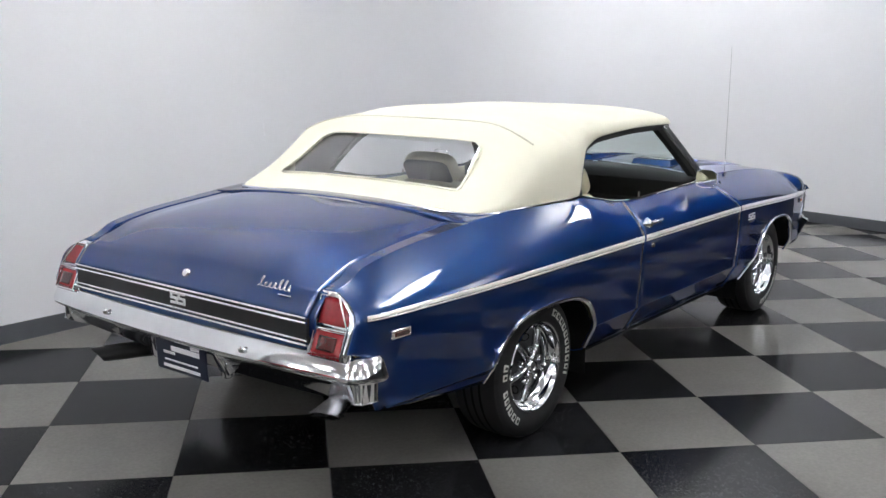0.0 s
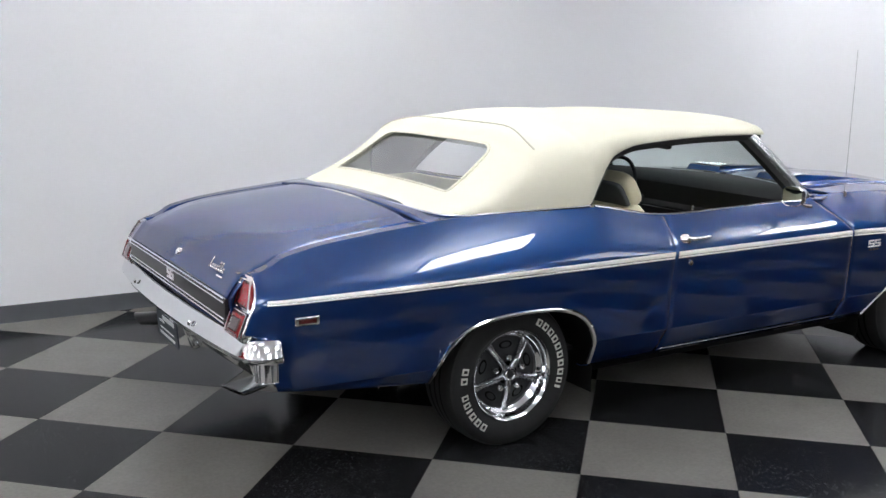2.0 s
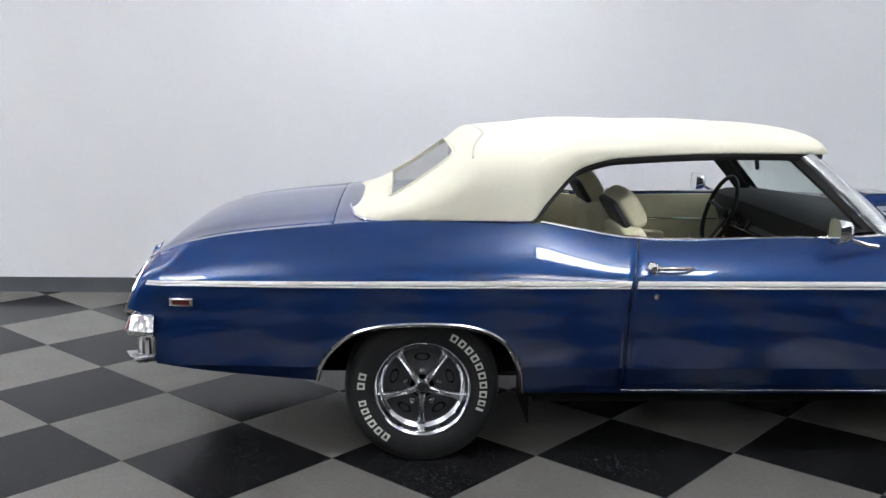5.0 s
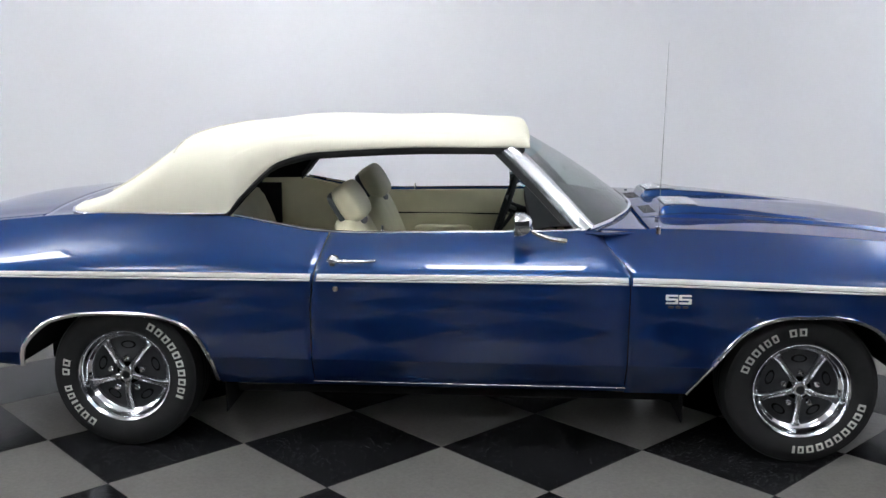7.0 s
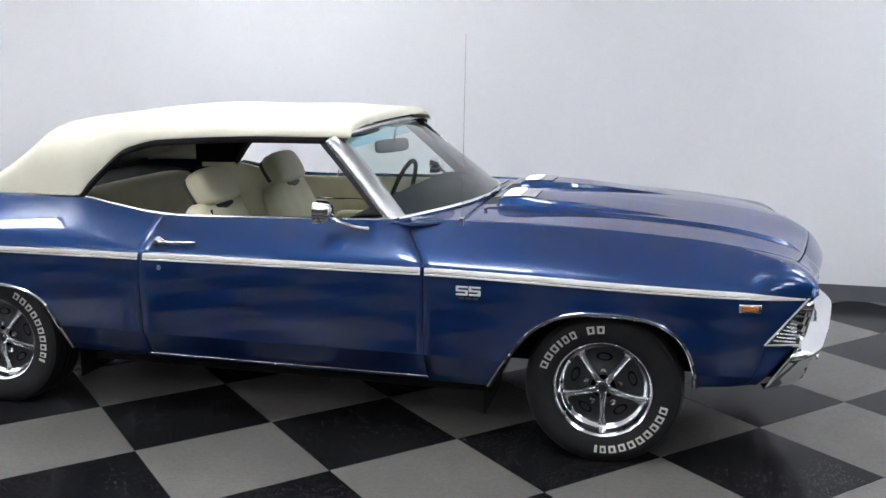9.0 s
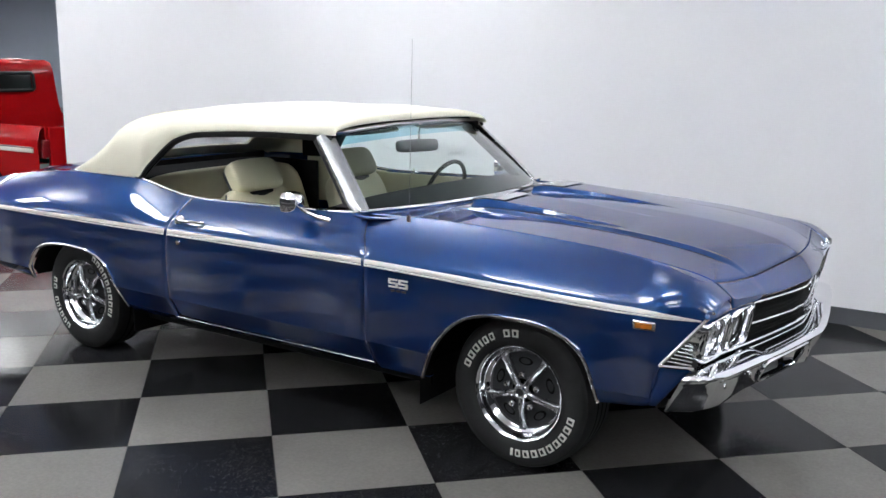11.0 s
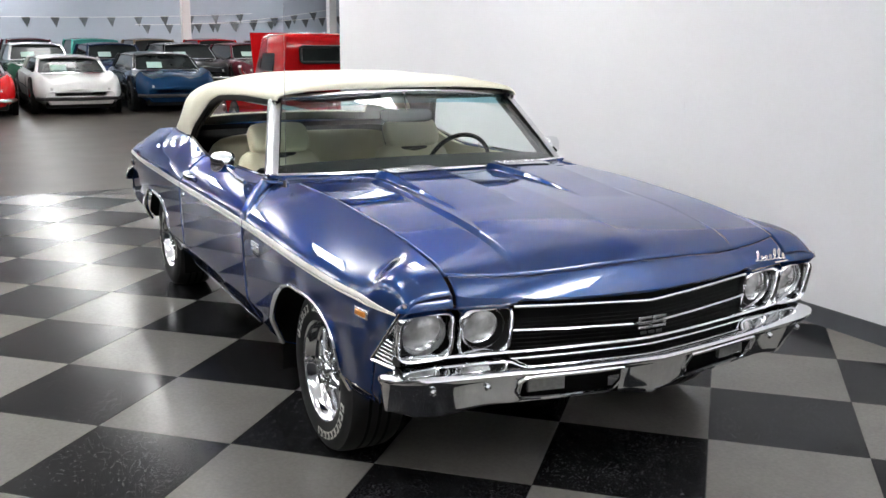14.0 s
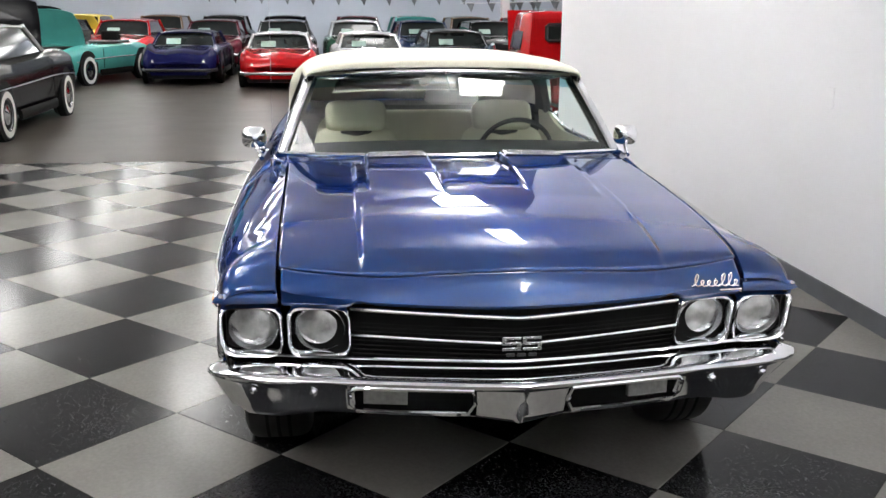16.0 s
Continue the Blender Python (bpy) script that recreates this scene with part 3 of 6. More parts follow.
for side in (-1, 1):
    # narrow filler between trunk lid and tail lamp
    edge = [(s + 0.010, deck_z(s, 0.698) - 0.003) for s in np.linspace(-2.50, -2.612, 10)] + [(-2.602, 0.70), (-2.600, 0.63)]
    mesh("tail_filler", *grid([[(x, side * y, z) for y in (0.690, 0.705, 0.718, 0.730)] for x, z in edge]), PAINT, car, "narrow blue filler beside the tail lamp", thick=0.006, out=(-1, 0, 0.5))
# tail face with its black panel and bright mouldings
tail = boxed("tail_panel", (-2.580, 0, 0.69), (0.03, 1.41, 0.14), PAINT, car, "blue tail panel", bevel=0.004)
boxed("black_panel", (-2.607, 0, 0.705), (0.016, 1.40, 0.088), BLACK, car, "satin black panel between the tail lamps", bevel=0.003)
for z in (0.752, 0.735, 0.672, 0.656):
    bar("tail_moulding", [(-2.618, y, z) for y in np.linspace(-0.70, 0.70, 9)], 0.0045, CHROME, car, "thin bright moulding", sides=6)


def plain_badge(name, parts_list, parent, label, at, turn, metal=BADGE):
    bm = bmesh.new()
    for cxx, czz, sx, sz in parts_list:
        box(bm, cxx, 0, czz, sx, 0.006, sz)
    bmesh.ops.transform(bm, matrix=Matrix.Translation(at) @ turn, verts=bm.verts)
    return part(name, bm, metal, parent, label, bevel=0.0015)


def two_hooks(w, h):
    """Two squared double-hook shapes side by side, each of five strokes."""
    out = []
    for c in (-0.55 * w, 0.55 * w):
        out += [(c, h * 0.45, w, h * 0.23), (c, 0, w, h * 0.23), (c, -h * 0.45, w, h * 0.23), (c - w * 0.4, h * 0.22, w * 0.24, h * 0.5), (c + w * 0.4, -h * 0.22, w * 0.24, h * 0.5)]
    return out


def small_bars(w, h):
    """The row of three small figures under the hooks, as plain bars."""
    return [(d * w * 0.6, -h * 0.95, w * 0.42, h * 0.26) for d in (-1, 0, 1)]


def script(length):
    """A flowing script stands as one looped line of its size: a tall first loop, low ones, two tall ones."""
    pts = []
    for k in np.linspace(0, 1, 150):
        turn = 2 * math.pi * 7 * k
        tall = 0.034 if k < 1 / 7 or 4 / 7 < k < 6 / 7 else 0.016
        z = tall * 0.5 * (1 - math.cos(turn)) - 0.012
        pts.append((length * (k - 0.5) + 0.009 * math.sin(turn) + 0.35 * z, z))
    return pts


FACE_SIDE = {-1: Matrix.Identity(4), 1: pose(0, 0, 0, 0, 0, 180)}
FACE_FRONT, FACE_REAR = pose(0, 0, 0, 0, 0, 90), pose(0, 0, 0, 0, 0, -90)
plain_badge("tail_badge", two_hooks(0.042, 0.042), car, "chrome block badge", (-2.620, 0, 0.712), FACE_REAR)
plain_badge("badge_bars", small_bars(0.042, 0.042), car, "small grey bars under the badge", (-2.619, 0, 0.712), FACE_REAR, BRIGHT)
pts = [(-2.575 + 0.40 * max(z, -0.01), -0.505 - u, 0.832 + z) for u, z in script(0.17)]
bar("trunk_script", pts, 0.0026, CHROME, car, "chrome script ornament on the trunk lid", sides=6)
bar("trunk_script_bar", [(-2.588, -0.535, 0.806), (-2.588, -0.60, 0.806)], 0.004, CHROME, car, "small chrome bar", sides=6)
spun("trunk_lock", [(0.0, 0.008), (0.014, 0.006), (0.018, 0.0), (0.018, -0.012)], CHROME, car, "chrome trunk lock", (-2.584, -0.01, 0.808), "x", 20, pose(0, 0, 0, 0, -25, 180))

for side in (-1, 1):
    lamp = empty("tail_lamp")
    lamp.parent = car
    lamp["label"] = "red tail lamp in a chrome bezel"

    def tail_xy(u, z):
        """Across the lamp (0 inner, 1 outer) and up; it leans forward and wraps a little."""
        return (-2.620 + 0.42 * max(0.0, z - 0.64) + 0.006 * u * u, side * (0.702 + (side_w_any(-2.6, z) - 0.712) * u))

    def patch(u0, u1, z0, z1, lift):
        rows = []
        for z in np.linspace(z0, z1, 8):
            rows.append([(tail_xy(u, z)[0] - lift, tail_xy(u, z)[1], z) for u in np.linspace(u0, u1, 8)])
        return grid(rows)

    mesh("bezel", *patch(0, 1, 0.625, 0.838, 0.0), CHROME, lamp, "chrome bezel", thick=0.05, out=(-1, 0, 0))
    mesh("upper_lens", *patch(0.14, 0.86, 0.737, 0.820, 0.008), RED_LENS, lamp, "red lens", thick=0.02, out=(-1, 0, 0))
    mesh("lower_lens", *patch(0.14, 0.86, 0.642, 0.716, 0.008), RED_LENS, lamp, "red lens", thick=0.02, out=(-1, 0, 0))
    mesh("reverse_lens", *patch(0.28, 0.72, 0.655, 0.702, 0.012), DARK_RED, lamp, "dark reversing lens", thick=0.01, out=(-1, 0, 0))
    for u0, u1, z0, z1 in ((0.1, 0.9, 0.730, 0.826), (0.1, 0.9, 0.636, 0.722)):
        ring = [(u0, z0), (u1, z0), (u1, z1), (u0, z1)]
        bar("lens_rim", [(tail_xy(u, z)[0] - 0.008, tail_xy(u, z)[1], z) for u, z in ring], 0.005, CHROME, lamp, "chrome lens rim", sides=6, closed=True)


# ---- bumpers ----
def sweep(plan, shape, skip=None):
    """A shape of (outwards, up) swept along a plan of (x, y, drop)."""
    rows, n = [], len(plan)
    for i, (x, y, *d) in enumerate(plan):
        a, b = plan[max(i - 1, 0)], plan[min(i + 1, n - 1)]
        t = Vector((b[0] - a[0], b[1] - a[1])).normalized()
        out = Vector((t.y, -t.x))
        rows.append([(x + out.x * o, y + out.y * o, z + (d[0] if d else 0)) for o, z in shape])
    return grid(rows, skip=skip)


def plan_rear():
    pts = []
    for y in np.linspace(-0.82, 0.82, 33):
        pts.append((-2.655 + 0.045 * (abs(y) / 0.82) ** 2.2, y))
    left = arch_path([(-2.492, 0.938), (-2.515, 0.940), (-2.545, 0.934), (-2.575, 0.918), (-2.595, 0.888), (-2.604, 0.855)], 20)
    return [(x, -y) for x, y in left] + pts + left[::-1]


rear = [(x, y) for x, y in plan_rear()][::-1]
shape = [(-0.07, 0.632), (-0.02, 0.640), (-0.006, 0.636), (0.004, 0.624), (0.014, 0.600), (0.022, 0.578), (0.025, 0.566), (0.020, 0.556), (-0.006, 0.540), (-0.034, 0.520), (-0.066, 0.480), (-0.095, 0.450), (-0.11, 0.440), (-0.14, 0.445)]
v, f = sweep(rear, shape)
m = len(shape)
for i, (x, y) in enumerate(rear):
    # the ends stand upright
    e = smooth01((abs(y) - 0.80) / 0.10)
    for j, (o, z) in enumerate(shape):
        if o < 0 and z < 0.6:
            (vx, vy, vz), (tx, ty, _) = v[i * m + j], v[i * m + 1]
            v[i * m + j] = (vx + (tx - vx) * e, vy + (ty - vy) * e, vz + e * 0.030 * (0.6 - z) / 0.16)
bumper_r = mesh("rear_bumper", v, f, CHROME, car, "chrome rear bumper", sharp=50, thick=0.004)
for side in (-1, 1):
    bm = bmesh.new()
    box(bm, -2.610, side * 0.205 - 0.04, 0.512, 0.05, 0.05, 0.15, pose(0, 0, 0, side * 14, -16, 0))
    part("bumper_guard", bm, CHROME, bumper_r, "chrome guard beside the plate", bevel=0.018)
    spun("bumper_bolt", [(0, 0.008), (0.012, 0.005), (0.014, 0)], CHROME, bumper_r, "", (-2.668, side * 0.42, 0.60), "x", 14, pose(0, 0, 0, 0, 0, 180))
bm = bmesh.new()
box(bm, 0, 0, 0, 0.006, 0.305, 0.152)
plate = part("dealer_plate", bm, PLATE, bumper_r, "navy dealer plate with plain white marks", bevel=0.002)
plate.matrix_basis = pose(-2.655, -0.055, 0.502, 0, -4, 0)
for y, z, w, h in ((0.03, 0.02, 0.17, 0.02), (0.09, 0.04, 0.05, 0.012), (-0.07, 0.0, 0.07, 0.010), (-0.0, -0.03, 0.2, 0.006), (0.0, -0.055, 0.22, 0.012)):
    bm = bmesh.new()
    box(bm, -0.004, -y, z, 0.002, w, h)
    part("plate_mark", bm, WHITE_BAR, plate, "plain white bar", bevel=0.0)

for side in (-1, 1):
    ex = empty("exhaust_tip")
    ex.parent = car
    ex["label"] = "sooty chrome slanted exhaust tip under the bumper"
    y0, k, up = (0.44, 1.0, -0.03) if side > 0 else (-0.65, 0.72, 0.02)
    rows = []
    for x, w, h in ((-2.30, 0.032, 0.032), (-2.40, 0.044, 0.032), (-2.52, 0.058, 0.028), (-2.62, 0.064, 0.026)):
        rows.append([(x - 0.025 * math.sin(a) * (x < -2.55) + 0.02 * math.cos(a) * side * (x < -2.45), y0 + side * (-2.30 - x) * 0.42 + math.cos(a) * w * k, 0.402 + up + math.sin(a) * h * k) for a in np.linspace(0, 2 * math.pi, 20, endpoint=False)])
    mesh("pipe", *grid(rows, closed=True), BLACK if side > 0 else BRIGHT, ex, "dull sooty pipe", thick=0.004)
    mesh("bore", [(p[0] + 0.03, p[1], p[2]) for p in rows[-1]], [tuple(range(20))], MATT, ex, "black bore", thick=0.002)
    bar("hanger", [(-2.42, y0 + side * 0.05, 0.38), (-2.42, y0 + side * 0.05, 0.46)], 0.01, MATT, ex)


BW = 0.972


def plan_front():
    """x, y, lift and how far the end hangs lower and leans back."""
    pts = []
    for y in np.linspace(-0.86, 0.86, 61):
        pts.append((2.375 - 0.145 * (abs(y) / 0.86) ** 1.25, y * BW, 0.040, smooth01((abs(y) - 0.6) / 0.26)))
    right = [(x, y * BW, 0.040, 1.0) for x, y in ((2.132, -0.958), (2.148, -0.960), (2.165, -0.957), (2.19, -0.943), (2.217, -0.91))]
    return right + pts + [(x, -y, d, e) for x, y, d, e in right[::-1]]


FRONT = plan_front()
shape = [(-0.09, 0.504), (-0.05, 0.506), (-0.015, 0.508), (0.004, 0.506), (0.012, 0.497), (0.009, 0.487), (0.002, 0.480), (-0.004, 0.472), (-0.016, 0.445), (-0.028, 0.420), (-0.038, 0.400), (-0.046, 0.388), (-0.065, 0.380), (-0.10, 0.385)]


def front_skip(i, j):
    return 6 <= j <= 10 and 0.15 <= abs((FRONT[i][1] + FRONT[i + 1][1]) / 2) <= 0.505


v, f = sweep(FRONT, shape, front_skip)
m = len(shape)
for i, (x, y, d, e) in enumerate(FRONT):
    for j, (o, z) in enumerate(shape):
        k = e * (0.508 - z) / 0.128
        vx, vy, vz = v[i * m + j]
        # the upper face climbs towards the lamps
        vz += (0.030, 0.017, 0.004)[j] * smooth01((abs(y) - 0.47) / 0.05) if j < 3 else 0.0
        drop = 0.010 + 0.022 * max(0.0, 1 - abs(y) / 0.15)
        v[i * m + j] = (vx - 0.10 * k * (abs(y) > 0.87) - 0.05 * k * smooth01((abs(y) - 0.7) / 0.17) * (abs(y) <= 0.87), vy, vz - 0.035 * k - drop * smooth01((0.41 - z) / 0.02))
bumper_f = mesh("front_bumper", v, f, CHROME, car, "chrome front bumper with two slots", sharp=50, thick=0.004)
for side in (-1, 1):
    rows = []
    for y in np.linspace(0.14, 0.515, 10):
        x = 2.375 - 0.145 * (y / 0.86) ** 1.25
        rows.append([(x - 0.09, side * y, z + 0.040) for z in (0.38, 0.49)])
    mesh("slot_back", *grid(rows), MATT, bumper_f, "black slot behind the bumper", thick=0.004)
    px = lambda y, z: (2.375 - 0.145 * (y / 0.86) ** 1.25 - 0.004 - (0.472 - z) * 0.47 + 0.002, side * y, z + 0.040)
    ring = [(0.150, 0.481), (0.25, 0.481), (0.35, 0.481), (0.45, 0.481), (0.495, 0.478), (0.514, 0.460), (0.512, 0.420), (0.49, 0.393), (0.40, 0.387), (0.30, 0.386), (0.2, 0.386), (0.16, 0.388), (0.14, 0.43)]
    bar("slot_rim", [px(*p) for p in ring], 0.0075, CHROME, bumper_f, "chrome slot rim", sides=6, closed=True)
    lm = [px(y, z) for y in (0.335, 0.475) for z in (0.415, 0.462)]
    bm = bmesh.new()
    ang = math.degrees(math.atan2(lm[2][0] - lm[0][0], lm[2][1] - lm[0][1]))
    box(bm, (lm[0][0] + lm[3][0]) / 2 - 0.022, side * 0.405, (lm[0][2] + lm[3][2]) / 2, 0.02, 0.135, 0.046, pose(0, 0, 0, 0, 0, -ang))
    part("parking_lamp", bm, CLEAR_LENS, bumper_f, "clear rectangular parking lamp", bevel=0.004)
    for y in (0.62, 0.80):
        spun("bumper_bolt", [(0, 0.007), (0.011, 0.004), (0.012, 0)], CHROME, bumper_f, "", (px(y, 0.455)[0], side * y, px(y, 0.455)[2]), "x", 12)

# ---- grille and headlamps ----
GX = lambda y: 2.315 - NOSE_V(y)
rows = []
for z, dx in ((0.755, -0.03), (0.70, -0.045), (0.60, -0.055), (0.50, -0.06), (0.47, -0.06)):
    rows.append([(GX(y) + dx, y, z) for y in np.linspace(-0.88, 0.88, 41)])
grille = mesh("grille", *grid(rows), GRILLE, car, "black grille with bright bars", thick=0.01)
for z in np.linspace(0.535, 0.735, 15):
    bar("grille_bar", [(GX(y) - 0.038, y, z - 0.012 * (1 - abs(y) / 0.5)) for y in np.linspace(-0.50, 0.50, 15)], 0.003, GRILLE, grille, "thin black grille bar", sides=6)
for z, r, w in ((0.742, 0.007, 0.505), (0.662, 0.005, 0.505), (0.588, 0.006, 0.86), (0.564, 0.004, 0.52)):
    bar("grille_moulding", [(GX(y) - 0.012, y, z - (0.02 if z > 0.6 else 0.0) * (1 - min(abs(y) / 0.5, 1))) for y in np.linspace(-w, w, 25)], r, CHROME, grille, "bright grille moulding", sides=8)
plain_badge("grille_badge", two_hooks(0.056, 0.038), car, "chrome block badge on the grille", (2.318, 0, 0.648), FACE_FRONT, BRIGHT)
plain_badge("badge_bars", small_bars(0.056, 0.038), car, "small grey bars under the badge", (2.317, 0, 0.648), FACE_FRONT, DISH)


def headlamp(y, x, zc, big):
    """A round lamp in a rounded square chrome bezel, set a little askew."""
    lamp = empty("headlamp")
    lamp.parent = car
    lamp["label"] = "round headlamp in a rounded square chrome bezel"
    yaw = (-6 if big else -4) * (1 if y > 0 else -1)
    m = Matrix.Translation((x, y, zc)) @ pose(0, 0, 0, 0, 0, -yaw) @ pose(0, 0, 0, 0, 11, 0)
    ring, w, h = [], 0.098, 0.088
    for k in range(48):
        a = 2 * math.pi * k / 48
        c, s = math.cos(a), math.sin(a)
        e = 2 / 4.5
        ring.append((math.copysign(abs(c) ** e, c), math.copysign(abs(s) ** e, s)))
    prof = [(0.85, -0.045), (0.87, 0.0), (0.90, 0.012), (0.95, 0.016), (1.0, 0.009), (1.012, -0.01), (1.012, -0.05)]
    mesh("bezel", *grid([[m @ Vector((d, c * w * k, s * h * k)) for c, s in ring] for k, d in prof], closed=True), CHROME, lamp, "chrome bezel")
    rows = []
    for q in np.linspace(0, 1, 5):
        rows.append([m @ Vector((-0.03 - 0.012 * q, (c * w * 0.9) * (1 - q) + math.cos(2 * math.pi * k / 48) * 0.066 * q, (s * h * 0.9) * (1 - q) + math.sin(2 * math.pi * k / 48) * 0.066 * q)) for k, (c, s) in enumerate(ring)])
    mesh("surround", *grid(rows, closed=True), BLACK, lamp, "black surround")
    for nm, pr, mt, lb in (("lamp_rim", [(0.066, -0.04), (0.069, -0.022), (0.073, -0.012), (0.079, -0.018), (0.081, -0.04)], BRIGHT, "bright lamp rim"),
                           ("lamp_glass", [(0.0, -0.008), (0.02, -0.009), (0.04, -0.013), (0.058, -0.021), (0.068, -0.03)], LAMP_GLASS, "fluted glass lens")):
        v, f = lathe(pr, 40, "x")
        mesh(nm, [m @ Vector(p) for p in v], f, mt, lamp, lb)
    return lamp


for side in (-1, 1):
    headlamp(side * 0.802, 2.180, 0.666, True)
    headlamp(side * 0.598, 2.208, 0.667, False)
    # bright wedge and louvres where the lamps wrap into the fender
    wedge = empty("corner_trim")
    wedge.parent = car
    wedge["label"] = "bright wedge trim at the fender's front edge"
    edge_top, edge_low = Vector((2.206, side * 0.885, 0.783)), Vector((2.028, side * 0.922, 0.563))
    inner = Vector((2.150, side * 0.90, 0.568))
    for a, b in ((edge_top, edge_low), (edge_low, inner)):
        bar("edge_bar", [a, (a + b) / 2, b], 0.007, CHROME, wedge, "chrome edge", sides=6)
    for k in range(6):
        z = 0.578 + 0.0135 * k
        q = (z - 0.557) / (0.775 - 0.557)
        p = edge_low.lerp(edge_top, q)
        bar("louvre", [p + Vector((0.012, 0, 0)), Vector((2.140, side * 0.897, z))], 0.004, BRIGHT, wedge, "bright louvre", sides=6)
    mesh("backing", [edge_top + Vector((-0.01, -side * 0.012, 0)), edge_low + Vector((0, -side * 0.012, 0)), inner + Vector((0.005, -side * 0.016, 0)), Vector((2.165, side * 0.876, 0.715))], [(0, 1, 2, 3)], BLACK, wedge, "black backing", thick=0.006)
    # short nose of the fender over the outer lamp
    up = curve([0.728, 0.82, 0.877, 0.903, 0.913], [0.795, 0.794, 0.788, 0.777, 0.7645])
    fore = curve([0.728, 0.80, 0.877, 0.903, 0.913], [0.013, 0.012, 0.010, 0.006, 0.002])
    rows = []
    for y in np.linspace(0.7205, 0.913, 24):
        x0, z0, d = 2.203 - 0.010 * smooth01((y - 0.877) / 0.036), up(y), fore(y)
        rows.append([(x0 - 0.012, side * y, z0 + 0.001), (x0 - 0.002, side * y, z0 - 0.002)] + [(x0 + d * math.sin(k * 1.571), side * y, z0 - 0.002 - (z0 - 0.763) * k ** 1.3) for k in (0.35, 0.65, 0.85, 1.0)] + [(x0 + d - 0.006, side * y, 0.759), (x0 + d - 0.03, side * y, 0.759)])
    mesh("fender_nose", *grid(rows), PAINT, car, "blue fender nose over the outer headlamp", sharp=40, thick=0.003, out=(1, 0, 1))
    # lower front end of the fender, cut back along the bumper's end
    rows = []
    for k in np.linspace(0, 1, 8):
        z = 0.394 + (0.560 - 0.394) * k
        xa, xb = 1.983 + 0.046 * k, 2.012 + 0.125 * k
        rows.append([(xa + (xb - xa) * q, side * (side_w(min(xa + (xb - xa) * q, 2.2), z) - 0.002), z) for q in np.linspace(0, 1, 6)])
    mesh("fender_extension", *grid(rows), PAINT, car, "blue lower end of the front fender", thick=0.01, out=(0, side, 0))
    # side marker lamps, badges, handle, lock, mirror
    for x, z, m, ln in ((1.966, 0.706, AMBER, 0.085), (-2.385, 0.692, DARK_RED, 0.095)):
        mk = empty("side_marker")
        mk.parent = car
        mk["label"] = "small side marker lamp in a bright frame"
        w = side_w(x, z)
        tilt = pose(0, 0, 0, 0, 0, side * math.degrees(math.atan((side_w(x + 0.05, z) - side_w(x - 0.05, z)) / 0.1)))
        boxed("frame", (x, side * (w + 0.003), z), (ln, 0.012, 0.034), CHROME, mk, "bright frame", tilt, 0.004)
        boxed("lens", (x, side * (w + 0.009), z), (ln * 0.72, 0.008, 0.018), m, mk, "coloured lens", tilt, 0.002)
    plain_badge("fender_badge", two_hooks(0.048, 0.034), car, "chrome block badge on the fender", (0.885, side * (side_w(0.885, 0.715) + 0.003), 0.718), FACE_SIDE[side])
    plain_badge("badge_bars", small_bars(0.048, 0.034), car, "small dark grey bars under the badge", (0.885, side * (side_w(0.885, 0.68) + 0.002), 0.718), FACE_SIDE[side], DISH)
    handle = empty("door_handle")
    handle.parent = car
    handle["label"] = "chrome door handle with push button"
    yw = side_w_any(-0.44, 0.845)
    bar("grip", [(-0.50, side * (yw + 0.004), 0.846), (-0.47, side * (yw + 0.028), 0.848), (-0.42, side * (yw + 0.030), 0.849), (-0.36, side * (yw + 0.022), 0.849), (-0.335, side * (yw + 0.002), 0.848)], lambda q: 0.010 - 0.004 * q, CHROME, handle, sides=10)
    spun("button", [(0, 0.03), (0.014, 0.028), (0.018, 0.02), (0.026, 0.012), (0.028, -0.004)], CHROME, handle, "", (-0.505, side * (yw + 0.004), 0.843), "y", 20, pose(0, 0, 0, 0, 0, 180 if side < 0 else 0))
    spun("door_lock", [(0, 0.006), (0.012, 0.005), (0.014, -0.004)], CHROME, car, "chrome key lock", (-0.492, side * (side_w(-0.492, 0.738) + 0.002), 0.738), "y", 16, pose(0, 0, 0, 0, 0, 180 if side < 0 else 0))
    mir = empty("door_mirror")
    mir.parent = car
    mir["label"] = "chrome door mirror on a slim arm"
    bar("foot", [(0.44, side * 0.885, 0.930), (0.38, side * 0.898, 0.940), (0.32, side * 0.91, 0.960), (0.285, side * 0.93, 0.985)], lambda q: 0.012 - 0.003 * q, CHROME, mir, sides=10)
    rows = []
    for d, k in ((-0.03, 0.96), (-0.032, 1.0), (-0.02, 1.0), (0.0, 0.95), (0.02, 0.82), (0.034, 0.6), (0.04, 0.3), (0.042, 0.02)):
        rows.append([(0.262 + d, side * 0.932 + math.copysign(abs(math.cos(a)) ** 0.6, math.cos(a)) * 0.060 * k, 1.003 + math.copysign(abs(math.sin(a)) ** 0.6, math.sin(a)) * 0.05 * k) for a in np.linspace(0, 2 * math.pi, 32, endpoint=False)])
    mesh("shell", *grid(rows, closed=True), CHROME, mir, "chrome shell")
    mesh("mirror_glass", [(p[0] + 0.004, p[1], p[2]) for p in rows[0]], [tuple(range(32))], MIRROR, mir, "mirror glass", thick=0.003)

